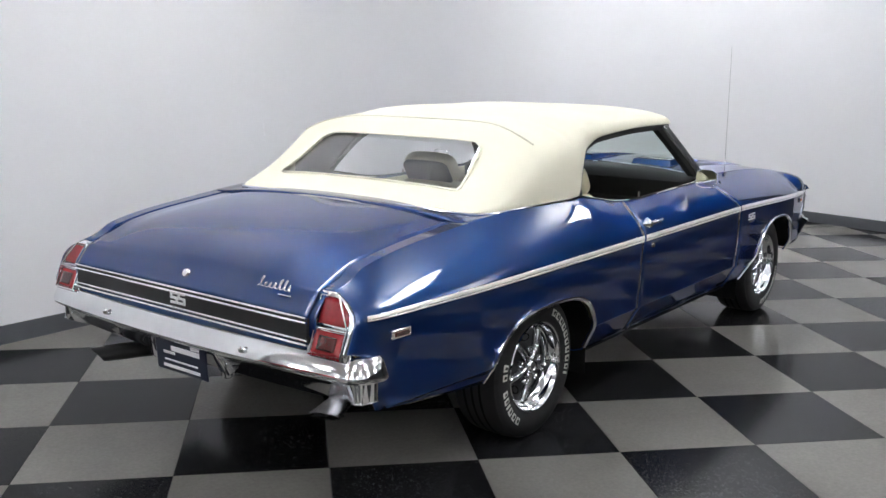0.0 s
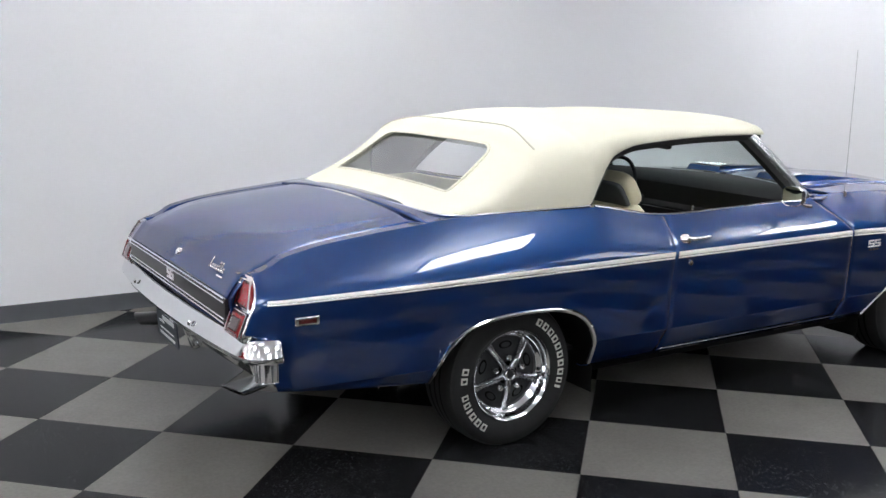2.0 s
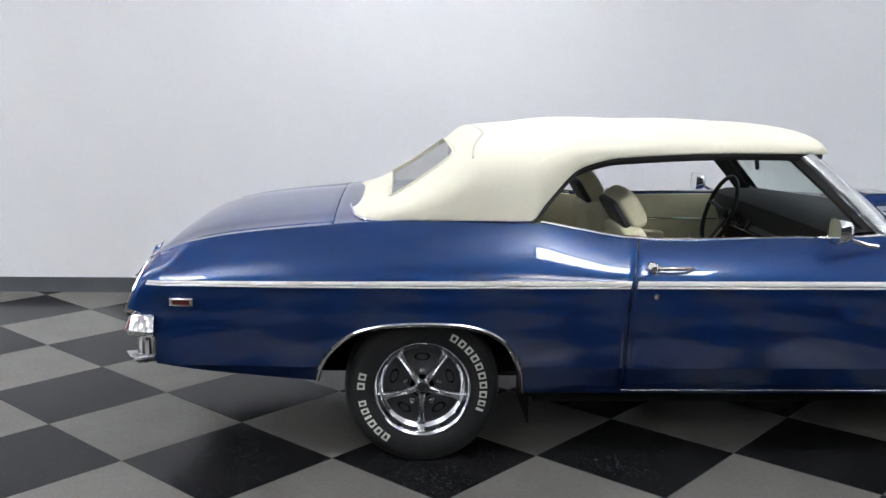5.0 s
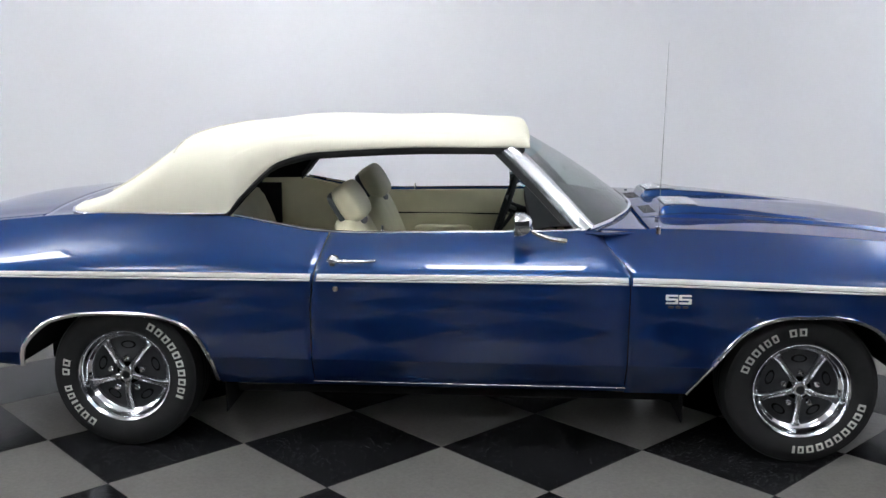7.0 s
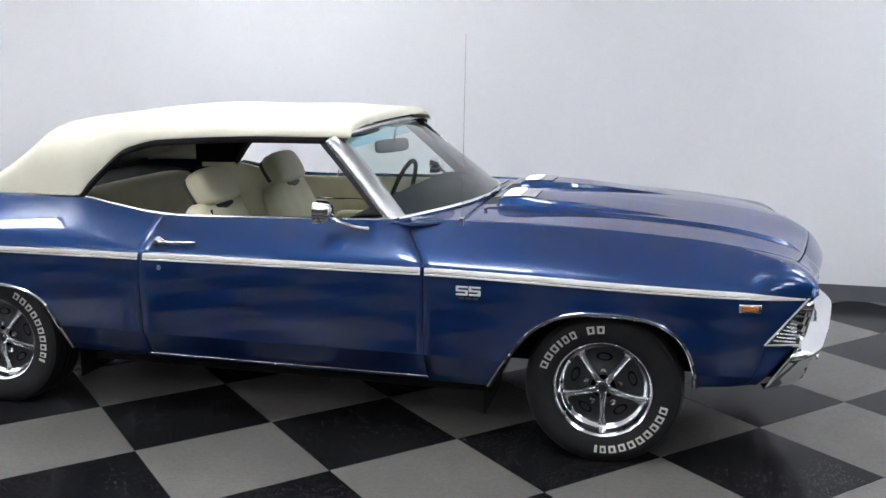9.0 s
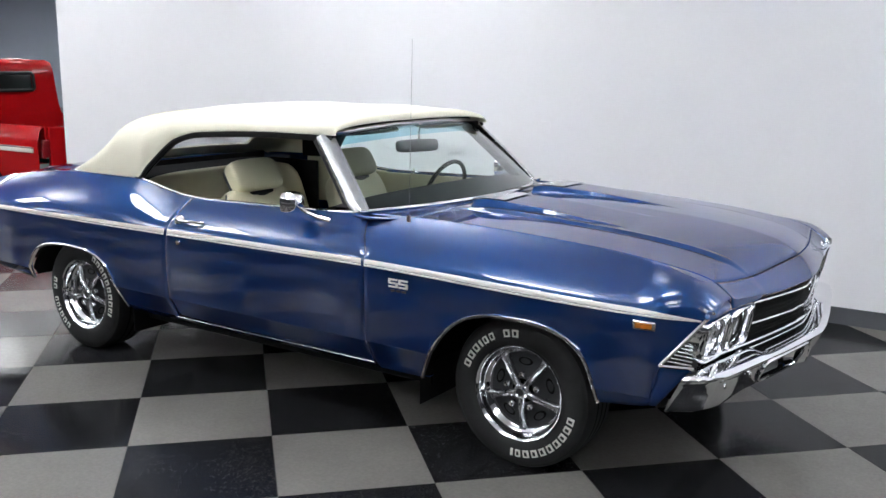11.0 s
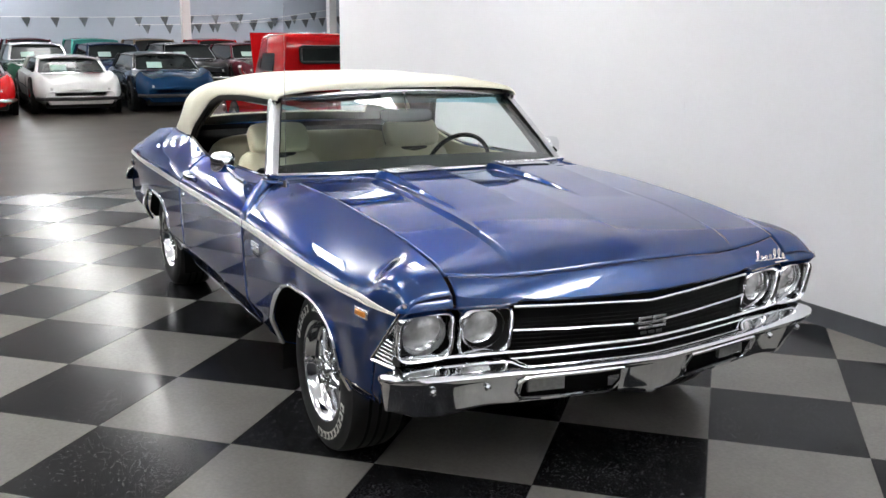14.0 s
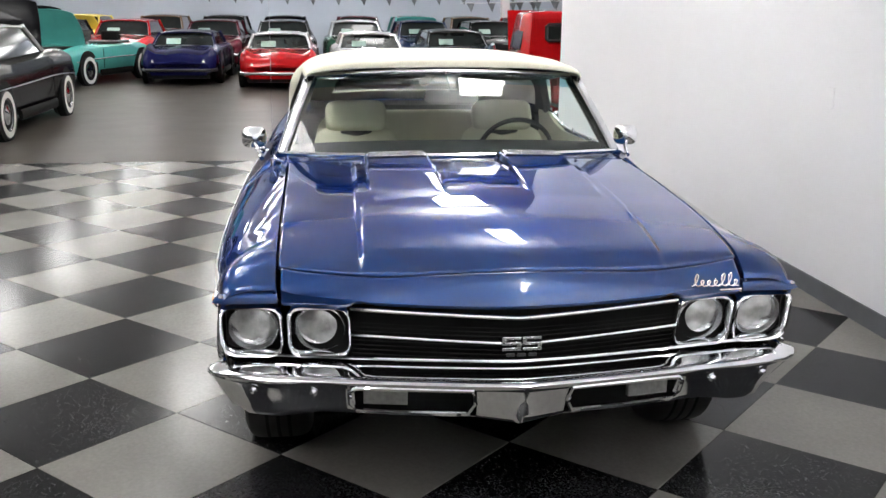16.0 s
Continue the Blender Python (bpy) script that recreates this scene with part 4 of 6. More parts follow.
bar("antenna_base", [(0.82, -0.808, 0.955), (0.82, -0.808, 0.985)], 0.012, CHROME, car, "chrome antenna base", sides=12)
bar("antenna", [(0.82, -0.808, 0.98), (0.825, -0.804, 1.35), (0.83, -0.80, 1.73)], lambda q: 0.0015 - 0.0008 * q, BRIGHT, car, "thin metal whip antenna", sides=6)
pts = [(2.336 - NOSE_V(0.62) - 0.45 * z, 0.62 + u, 0.800 + z) for u, z in script(0.15)]
bar("hood_script", pts, 0.0024, CHROME, car, "chrome script ornament on the nose", sides=6)
bar("hood_script_bar", [(2.252, 0.63, 0.778), (2.246, 0.70, 0.778)], 0.0035, CHROME, car, "small chrome bar", sides=6)

# ---- underside and wheel wells ----
boxed("floor_pan", (0.0, 0, 0.29), (1.9, 1.62, 0.10), MATT, car, "black underside")
boxed("fuel_tank", (-2.12, 0, 0.47), (0.55, 1.30, 0.16), MATT, car, "black fuel tank")
boxed("axle_hump", (-1.42, 0, 0.40), (1.0, 1.0, 0.25), MATT, car, "black underside")
boxed("engine_sump", (1.2, 0, 0.46), (1.2, 0.85, 0.27), MATT, car, "black engine underside")
boxed("radiator_support", (2.0, 0, 0.47), (0.3, 1.6, 0.14), MATT, car, "black radiator support")
for side in (-1, 1):
    for xc, top in ((-1.42, 0.655), (1.38, 0.69)):
        rows = []
        inward = 1 if xc < 0 else -1
        arc = [(math.cos(a) * 0.44 * inward, 0.33 + math.sin(a) * (top - 0.33)) for a in np.linspace(0.10, math.pi - 0.16, 22)]
        arc = [(0.44 * inward, 0.17)] + arc
        for u, z in arc:
            rows.append([(xc + u, side * y, z) for y in (0.92 if z > 0.4 else 0.885, 0.50)])
        mesh("wheel_well", *grid(rows), MATT, car, "black wheel well liner", thick=0.004)
        mesh("well_back", [(xc - 0.46, side * 0.5, 0.3), (xc + 0.46, side * 0.5, 0.3), (xc + 0.46, side * 0.5, 0.7), (xc - 0.46, side * 0.5, 0.7)], [(0, 1, 2, 3)], MATT, car, "black inner wheel well", thick=0.006)
bar("rear_axle", [(-1.4225, -0.7, 0.31), (-1.4225, 0.7, 0.31)], 0.04, MATT, car)

# ---- wheels ----
def build_wheel(phase):
    """A wheel at the origin with its face towards -y."""
    w = empty("wheel")
    R = 0.322
    prof = [(0.185, 0.10), (0.20, 0.115), (0.25, 0.123), (0.285, 0.120), (0.308, 0.105), (0.318, 0.085), (R, 0.05), (R, -0.05), (0.318, -0.088), (0.309, -0.106), (0.302, -0.108), (0.297, -0.113), (0.285, -0.119),
            (0.262, -0.1225), (0.235, -0.122), (0.214, -0.117), (0.204, -0.110), (0.197, -0.100), (0.19, -0.09)]
    tyre = spun("tyre", prof, RUBBER, w, "black tyre with raised white lettering blocks", steps=72)
    for k in range(3):
        spun("tread_groove", [(R + 0.0005, -0.045 + 0.04 * k), (R + 0.001, -0.041 + 0.04 * k), (R + 0.001, -0.037 + 0.04 * k), (R + 0.0005, -0.033 + 0.04 * k)], MATT, tyre, "dark tread groove", steps=72)

    def mark(a0, a1, r0, r1):
        rows = []
        for r in np.linspace(r0, r1, 3):
            rows.append([(math.cos(a) * r, -0.1235 + max(0.0, (r - 0.262)) * 0.11, math.sin(a) * r) for a in np.linspace(a0, a1, 4)])
        return rows

    # raised white blocks stand for the maker's lettering: two words in arcs
    for start, letters in ((phase, "wwwwwwwwni"), (phase + radians(174), "wwwinn ww")):
        a = start
        for ch in letters:
            wide = {"w": 0.115, "n": 0.095, "i": 0.045, " ": 0.10}[ch]
            if ch != " ":
                mesh("letter_block", *grid(mark(a, a - wide, 0.237, 0.268)), LETTER, tyre, "raised white block", thick=0.002)
                if ch != "i":
                    hole = mark(a - wide * 0.30, a - wide * 0.72, 0.244, 0.261)
                    mesh("letter_hollow", *grid([[(x, y - 0.0022, z) for x, y, z in row] for row in hole]), RUBBER, tyre, "black hollow of a block", thick=0.001)
            a -= wide + 0.045
    spun("rim", [(0.19, 0.09), (0.192, -0.06), (0.197, -0.104), (0.203, -0.112), (0.200, -0.117), (0.193, -0.113), (0.186, -0.098), (0.183, -0.082), (0.174, -0.070), (0.165, -0.066), (0.160, -0.058), (0.158, -0.03)], CHROME, w, "chrome rim with a polished trim ring", steps=64)
    spun("brake_drum", [(0.0, -0.02), (0.155, -0.02), (0.16, 0.03)], MATT, w, "dark drum behind the spokes", steps=40)
    # five spokes with a dark dish between
    dish = spun("dish", [(0.165, -0.052), (0.150, -0.045), (0.10, -0.052), (0.055, -0.066), (0.05, -0.070)], DISH, w, "dark grey painted dish", steps=48)
    for k in range(5):
        a = -math.pi / 2 + 2 * math.pi * k / 5
        u, v = Vector((math.cos(a), 0, math.sin(a))), Vector((-math.sin(a), 0, math.cos(a)))
        rows = []
        for r, wd, y in ((0.030, 0.013, -0.086), (0.07, 0.0125, -0.086), (0.10, 0.0125, -0.079), (0.13, 0.0135, -0.071), (0.155, 0.017, -0.066), (0.168, 0.024, -0.064)):
            rows.append([u * r + v * (wd * q) + Vector((0, y + h, 0)) for q, h in ((-1.0, 0.02), (-0.95, 0.004), (-0.55, -0.004), (0, -0.001), (0.55, -0.004), (0.95, 0.004), (1.0, 0.02))])
        mesh("spoke", *grid(rows), BRIGHT, w, "bright pressed steel spoke", thick=0.002)
        b = a + math.pi / 5
        c = Vector((math.cos(b) * 0.072, -0.072, math.sin(b) * 0.072))
        spun("wheel_nut", [(0, -0.024), (0.010, -0.023), (0.014, -0.016), (0.014, 0.004)], CHROME, w, "chrome wheel nut", c, steps=10)
        s = Vector((math.cos(b) * 0.122, -0.0535, math.sin(b) * 0.122))
        rows = []
        for r, y in ((1.0, 0.0), (0.9, -0.004), (0.7, -0.002)):
            rows.append([s + (Vector((math.cos(b), 0, math.sin(b))) * math.cos(q) * 0.018 + Vector((-math.sin(b), 0, math.cos(b))) * math.sin(q) * 0.034) * r + Vector((0, y, 0)) for q in np.linspace(0, 2 * math.pi, 16, endpoint=False)])
        mesh("dish_opening", *grid(rows, closed=True), MATT, dish, "rolled edge of an opening")
    spun("centre_cap", [(0.0, -0.098), (0.016, -0.098), (0.020, -0.103), (0.026, -0.103), (0.030, -0.097), (0.034, -0.088), (0.036, -0.07)], CHROME, w, "chrome centre cap", steps=32)
    spun("cap_emblem", [(0.0, -0.1005), (0.015, -0.1005), (0.017, -0.098)], BLACK, w, "small dark cap emblem", steps=20)
    return w


for xw, side, ph, hub in ((-1.4225, -1, 1.10, 0.772), (1.4225, -1, -0.20, 0.768), (-1.4225, 1, 1.1, 0.772), (1.4225, 1, 0.2, 0.768)):
    wh = build_wheel(ph)
    wh.parent = car
    wh["label"] = "chrome five-spoke wheel with a white-lettered black tyre"
    wh.matrix_basis = pose(xw, side * hub, 0.319, 0, 0, 0 if side < 0 else 180)

# ---- windscreen and soft top ----
WT = lambda y: (0.285 - 0.07 * (abs(y) / 0.69) ** 2.0, 1.320 - 0.032 * (abs(y) / 0.69) ** 2)


def screen(k, q, y_in=0.0):
    """A point of the windscreen: k from base to top, q across."""
    yb, yt = q * (0.793 - y_in), q * (0.667 - y_in)
    (xb, zb), (xt, zt) = WS_BASE(yb), WT(yt)
    bow = 0.014 * math.sin(math.pi * k) * (1 - 0.7 * q * q)
    return (xb + (xt - xb) * k + bow, yb + (yt - yb) * k, zb + (zt - zb) * k + bow * 0.6)


rows = [[screen(k, q) for q in np.linspace(-1, 1, 30)] for k in np.linspace(0.0, 0.84, 14)]
ws = mesh("windscreen", *grid(rows), GLASS, car, "clear curved windscreen", out=(1, 0, 1))
rows = [[screen(k, q) for q in np.linspace(-1, 1, 30)] for k in np.linspace(0.84, 1.0, 4)]
sb = mesh("shade_band", *grid(rows), SHADE_BAND, ws, "blue-tinted band along the glass top", out=(1, 0, 1))
for ob in (ws, sb):
    ob.visible_shadow = False
frame_pts = [screen(0, q) for q in np.linspace(-1, 1, 30)]
bar("screen_base_trim", frame_pts, 0.009, CHROME, car, "bright trim under the windscreen", sides=8)
bar("screen_top_trim", [Vector(screen(1, q)) + Vector((0.004, 0, 0.004)) for q in np.linspace(-1, 1, 30)], 0.012, CHROME, car, "chrome header trim over the windscreen", sides=8)
for side in (-1, 1):
    rows = []
    for k in np.linspace(0, 1, 8):
        p = Vector(screen(k, side))
        rows.append([p + Vector((0.022, -side * 0.032, 0.008)), p + Vector((0.016, -side * 0.006, 0.009)), p + Vector((0.0, side * 0.012, 0.006)), p + Vector((-0.028, side * 0.017, -0.006)), p + Vector((-0.048, side * 0.010, -0.014))])
    mesh("pillar_trim", *grid(rows), BRIGHT, car, "wide chrome windscreen pillar trim", thick=0.006, offset=0)
    rows = []
    for k in np.linspace(0, 1, 8):
        p = Vector(screen(k, side))
        rows.append([p + Vector((dx, side * dy, dz)) for dx, dy, dz in ((-0.03, 0.006, -0.01), (-0.07, 0.004, -0.03), (-0.075, -0.03, -0.03), (-0.02, -0.05, -0.005))])
    mesh("pillar", *grid(rows, closed=True), SEAL, car, "black pillar and window seal", sharp=60)

# soft top
TOP_X = [0.292, 0.27, 0.24, 0.18, 0.05, -0.1, -0.3, -0.5, -0.614, -0.70, -0.78, -0.83, -0.88, -0.93, -0.98, -1.04, -1.1, -1.16, -1.185, -1.205, -1.23, -1.27, -1.31, -1.36, -1.41, -1.46, -1.51, -1.56, -1.61, -1.655, -1.69, -1.715, -1.735]
TY = curve([-1.735, -1.725, -1.705, -1.67, -1.60, -1.5, -1.2, -0.98, -0.88, -0.78, -0.614, -0.05, 0.292], [0.40, 0.54, 0.63, 0.705, 0.757, 0.78, 0.804, 0.815, 0.778, 0.74, 0.722, 0.699, 0.676])
TZ = curve([-1.735, -1.715, -1.67, -1.6, -1.5, -0.98, -0.93, -0.88, -0.83, -0.78, -0.70, -0.614, -0.05, 0.292], [1.016, 1.010, 1.003, 1.003, 1.009, 1.016, 1.075, 1.13, 1.182, 1.222, 1.25, 1.268, 1.293, 1.292])
TC = curve([-1.735, -1.70, -1.66, -1.56, -1.40, -1.28, -1.205, -1.17, -1.05, -0.8, -0.4, 0.1, 0.2, 0.25, 0.28, 0.292], [1.018, 1.026, 1.040, 1.090, 1.188, 1.272, 1.333, 1.345, 1.360, 1.392, 1.399, 1.392, 1.391, 1.386, 1.374, 1.346])
TN = curve([-1.735, -1.5, -1.2, -0.9, -0.6, 0.292], [2.2, 2.9, 4.2, 3.6, 2.7, 2.8])


def top_point(x, a):
    """A point of the cloth: a from 0 at one lower edge to pi at the other."""
    n, c, s = TN(x), math.cos(a), abs(math.sin(a))
    y = TY(x) * math.copysign(abs(c) ** (2 / n), c)
    z = TZ(x) + (TC(x) - TZ(x)) * s ** (2 / n)
    sag = 0.004 * math.cos((x + 0.1) * 11) * (abs(c) < 0.9) * (x > -1.0)
    bowx = 0.008 * (1 - (y / 0.7) ** 2) * smooth01((x - 0.1) / 0.18)
    return (x + bowx, y, z + sag)


xs_top = []
for a, b in zip(TOP_X, TOP_X[1:]):
    xs_top += list(np.linspace(a, b, 4 if b < -1.1 else 3, endpoint=False))
xs_top.append(TOP_X[-1])
NA = 96
# the angle grid is finer across the back window's width
rows = [[top_point(x, math.pi * j / NA) for j in range(NA + 1)] for x in xs_top]
WIN_TOP, WIN_LOW = -1.285, -1.565


def in_window(p):
    k = (p[0] - WIN_TOP) / (WIN_LOW - WIN_TOP)
    if not 0 <= k <= 1:
        return False
    half = 0.495 + 0.06 * k
    corner = max(0.0, 0.16 - k) ** 2 * 2.0 + max(0.0, k - 0.93) ** 2 * 3
    return abs(p[1]) < half - corner


def win_skip(i, j):
    p = [sum(c) / 4 for c in zip(rows[i][j], rows[i][j + 1], rows[i + 1][j], rows[i + 1][j + 1])]
    return in_window(p)


top = mesh("soft_top", *grid(rows, skip=win_skip), FABRIC, car, "cream vinyl soft top, raised", sharp=50, thick=0.008, out=(0, 0, 1))


def top_at(x, y):
    """The place on the cloth above a plan place."""
    n = TN(x)
    c = min(abs(y) / TY(x), 1.0)
    a = math.acos(c ** (n / 2))
    return Vector(top_point(x, a if y > 0 else math.pi - a))


def window_outline(grow=0.0):
    out = []
    for k, q in [(0, t) for t in np.linspace(-0.9, 0.9, 17)] + [(0.05, 0.965), (0.13, 1.0)] + [(t, 1.0) for t in np.linspace(0.25, 0.9, 7)] + [(0.985, 0.985)] + [(1.0, -t) for t in np.linspace(-0.95, 0.95, 17)] + [(0.985, -0.985)] + [(t, -1.0) for t in np.linspace(0.9, 0.25, 7)] + [(0.13, -1.0), (0.05, -0.965)]:
        out.append((WIN_TOP + (WIN_LOW - WIN_TOP) * k, q * (0.495 + 0.06 * k + grow)))
    return out


bar("window_welt", [top_at(x, y) + Vector((-0.002, 0, 0.003)) for x, y in window_outline()], 0.004, FABRIC, top, "cream welt round the back window", sides=8, closed=True, flat=1.5)
pane_rows = []
for k in np.linspace(-0.03, 1.03, 12):
    x = WIN_TOP + (WIN_LOW - WIN_TOP) * k
    pane_rows.append([top_at(x, q * (0.50 + 0.06 * k)) + Vector((0.004, 0, -0.005)) for q in np.linspace(-1, 1, 24)])
pane = mesh("back_window", *grid(pane_rows), CLEAR, top, "clear flexible back window")
pane.visible_shadow = False
# seam welt over the rear bow and side seams
bar("rear_bow_seam", [top_at(-1.15 - 0.07 * smooth01((abs(y) - 0.35) / 0.36), y) + Vector((0, 0, 0.001)) for y in np.linspace(-0.715, 0.715, 40)], 0.0045, STITCH, top, "raised seam over the rear bow", sides=6)
base = [top_point(x, 0.0) for x in np.linspace(-0.98, -1.735, 26)]
ring = [(x, -y, z) for x, y, z in base] + [tuple(top_point(-1.735, a)) for a in np.linspace(math.pi * 0.98, math.pi * 0.02, 12)] + base[::-1]
bar("top_base_trim", [(x - 0.004, y * 1.010, z - 0.001) for x, y, z in ring], 0.0055, CHROME, car, "thin chrome strip round the soft top's base", sides=8)
for side in (-1, 1):
    edge = [top_point(x, 0.0) for x in np.linspace(0.27, -0.975, 50)]
    rows2 = []
    for x, y, z in edge:
        rows2.append([(x, side * (y - 0.003), z + 0.002), (x, side * (y + 0.001), z - 0.012), (x - 0.004, side * (y - 0.012), z - 0.03), (x - 0.008, side * (y - 0.04), z - 0.026), (x - 0.006, side * (y - 0.045), z + 0.01)])
    mesh("roof_rail", *grid(rows2, closed=True), SEAL, car, "black roof rail and window seal", sharp=60)
rows2 = [[top_point(x, math.pi * j / 32) for j in range(33)] for x in np.linspace(-0.735, -1.26, 16)]
mesh("top_lining", *grid([[(p[0] + 0.012, p[1] * 0.968, p[2] - 0.016) for p in r] for r in rows2]), MATT, car, "black inner lining of the soft top", thick=0.004)
rows2 = [[Vector(top_point(x, math.pi * j / 24)) * 1.0 + Vector((0, 0, -0.02)) for j in range(2, 23)] for x in np.linspace(0.2, -1.22, 16)]
mesh("headliner", *grid([[(p.x, p.y * 0.97, p.z) for p in r] for r in rows2]), MATT, car, "black headliner", thick=0.004)
bar("bow", [(-0.45, y, 1.36 - 0.06 * (abs(y) / 0.66) ** 3) for y in np.linspace(-0.66, 0.66, 12)], 0.01, BLACK, car, "black top bow")
bar("bow", [(-0.95, y, 1.345 - 0.07 * (abs(y) / 0.66) ** 3) for y in np.linspace(-0.66, 0.66, 12)], 0.01, BLACK, car, "black top bow")

# ---- interior ----
def cushion(name, cx0, cy0, cz0, sx, sy, sz, turn, material, parent, label="", puff=0.25, ribs=0):
    """A padded block with rounded edges and, where wanted, sewn channels."""
    n = 18
    bm = bmesh.new()
    bmesh.ops.create_cube(bm, size=2.0)
    bmesh.ops.subdivide_edges(bm, edges=bm.edges[:], cuts=n // 2, use_grid_fill=True)
    m = Matrix.Translation((cx0, cy0, cz0)) @ turn
    for v in bm.verts:
        x, y, z = v.co
        r = (abs(x) ** 4.5 + abs(y) ** 4.5 + abs(z) ** 4.5) ** (1 / 4.5)
        k = (1 / r) ** 1.8
        x, y, z = x * (1 - puff * 0.3 * (y * y + z * z) / 2) * k ** 0.5, y * k ** 0.5, z * k ** 0.5
        if ribs:
            x += 0.10 * abs(math.sin(y * ribs * math.pi / 2)) * (abs(y) < 0.85) * (abs(z) < 0.9)
        v.co = m @ Vector((x * sx, y * sy, z * sz))
    return part(name, bm, material, parent, label, sharp=60)


boxed("carpet", (-0.3, 0, 0.345), (1.9, 1.5, 0.02), CARPET, car, "black carpet", bevel=0.0)
boxed("rear_bulkhead", (-1.28, 0, 0.66), (0.03, 1.5, 0.6), MATT, car, "black bulkhead behind the rear seat", bevel=0.0)
boxed("firewall", (0.72, 0, 0.62), (0.03, 1.55, 0.62), MATT, car, "black firewall", bevel=0.0)
for side in (-1, 1):
    seat = empty("front_seat")
    seat.parent = car
    seat["label"] = "ivory vinyl bucket seat with headrest"
    y0 = side * 0.42
    cushion("seat_cushion", -0.16, y0, 0.52, 0.27, 0.245, 0.085, pose(0, 0, 0, 0, -6, 0), VINYL, seat, "ivory seat cushion")
    cushion("backrest", -0.43, y0, 0.715, 0.075, 0.245, 0.265, pose(0, 0, 0, 0, -22, 0), VINYL, seat, "ivory channelled backrest", puff=0.7, ribs=7)
    cushion("headrest", -0.505, y0, 1.022, 0.058, 0.172, 0.092, pose(0, 0, 0, 0, -32, 0), VINYL, seat, "ivory headrest", puff=0.8)
    # an added layer whose dark colour carries the shade behind the headrest
    cushion("headrest_back", -0.548, y0, 0.996, 0.020, 0.160, 0.084, pose(0, 0, 0, 0, -32, 0), SHADED_BACK, seat, "back of the headrest, coloured dark for the shade inside the car", puff=0.2)
    cushion("headrest_bracket", -0.470, y0, 0.925, 0.03, 0.10, 0.02, pose(0, 0, 0, 0, -28, 0), BLACK, seat, "black bracket under the headrest")
    for d in (-0.05, 0.05):
        bar("headrest_post", [(-0.485, y0 + d, 0.90), (-0.50, y0 + d, 0.99)], 0.006, CHROME, seat, "chrome post", sides=8)
    boxed("hinge_cover", (-0.38, y0 + side * 0.245, 0.56), (0.09, 0.012, 0.06), BRIGHT, seat, "bright hinge cover")
    # door card, window winder, armrest
    rows2 = [[(x, side * y, z) for y, z in ((0.812, Z_TOP(x) - 0.004), (0.795, Z_TOP(x) - 0.01), (0.785, 0.86), (0.79, 0.70), (0.80, 0.40 if x > -0.93 else 0.70))] for x in np.linspace(-1.22, 0.55, 30)]
    mesh("door_card", *grid(rows2), VINYL, car, "ivory vinyl inner door panel", thick=0.01, out=(0, -side, 0))
    bar("card_trim", [(x, side * 0.778, 0.80) for x in np.linspace(-0.45, 0.45, 8)], 0.005, CHROME, car, "thin bright trim on the door panel", sides=6)
    cushion("armrest", -0.15, side * 0.765, 0.70, 0.17, 0.03, 0.035, Matrix.Identity(4), VINYL, car, "ivory armrest")
    bar("lock_button", [(-0.32, side * 0.80, 0.93), (-0.32, side * 0.80, 0.972)], 0.005, CHROME, car, "chrome lock button", sides=8)
    bar("winder", [(0.1, side * 0.78, 0.66), (0.1, side * 0.755, 0.66), (0.0, side * 0.75, 0.68)], 0.008, CHROME, car, "chrome window winder")
rear_seat = empty("rear_seat")
rear_seat.parent = car
rear_seat["label"] = "ivory vinyl rear bench seat"
cushion("bench_cushion", -0.98, 0, 0.53, 0.24, 0.60, 0.08, pose(0, 0, 0, 0, -5, 0), VINYL, rear_seat, "ivory bench cushion")
cushion("bench_back", -1.16, 0, 0.745, 0.09, 0.66, 0.25, pose(0, 0, 0, 0, -20, 0), VINYL, rear_seat, "ivory channelled bench back", puff=0.8, ribs=13)
cushion("well_cover", -1.41, 0, 0.955, 0.20, 0.70, 0.03, pose(0, 0, 0, 0, 2, 0), MATT, car, "black cover behind the rear seat")
# dash
rows2 = []
for y in np.linspace(-0.79, 0.79, 24):
    xb, zb = WS_BASE(y * 0.98)
    rows2.append([(xb - 0.012, y, zb - 0.004), (min(xb - 0.07, 0.54), y, 0.996 - 0.02 * (abs(y) / 0.79) ** 3), (0.38, y, 0.992 - 0.02 * (abs(y) / 0.79) ** 3), (0.32, y, 0.955), (0.325, y, 0.89), (0.36, y, 0.80), (0.40, y, 0.70), (0.48, y, 0.64)])
mesh("dashboard", *grid(rows2), DARKVIN, car, "black padded dashboard", thick=0.01)
boxed("dash_fascia", (0.335, 0.0, 0.845), (0.012, 1.3, 0.055), BLACK, car, "black instrument fascia", pose(0, 0, 0, 0, 18, 0))
for y in (0.26, 0.40, 0.54):
    spun("gauge", [(0, -0.004), (0.04, -0.004), (0.046, -0.008), (0.048, 0.004)], BLACK, car, "round black gauge", (0.322, y, 0.86), "x", 24, pose(0, 0, 0, 0, 18, 0))
bar("dash_trim", [(0.322, y, 0.808) for y in np.linspace(-0.74, 0.74, 12)], 0.004, BRIGHT, car, "thin bright dash trim", sides=6)
boxed("console", (-0.05, 0, 0.47), (0.62, 0.17, 0.24), DARKVIN, car, "black centre console", bevel=0.02)
bar("shifter", [(-0.02, 0, 0.58), (-0.04, 0, 0.70)], 0.01, CHROME, car, "chrome shifter", sides=10)
sw_at = Matrix.Translation((0.205, 0.37, 0.905)) @ pose(0, 0, 0, 0, 19, 0)
steer = empty("steering_wheel")
steer.parent = car
steer["label"] = "black three-spoke steering wheel"
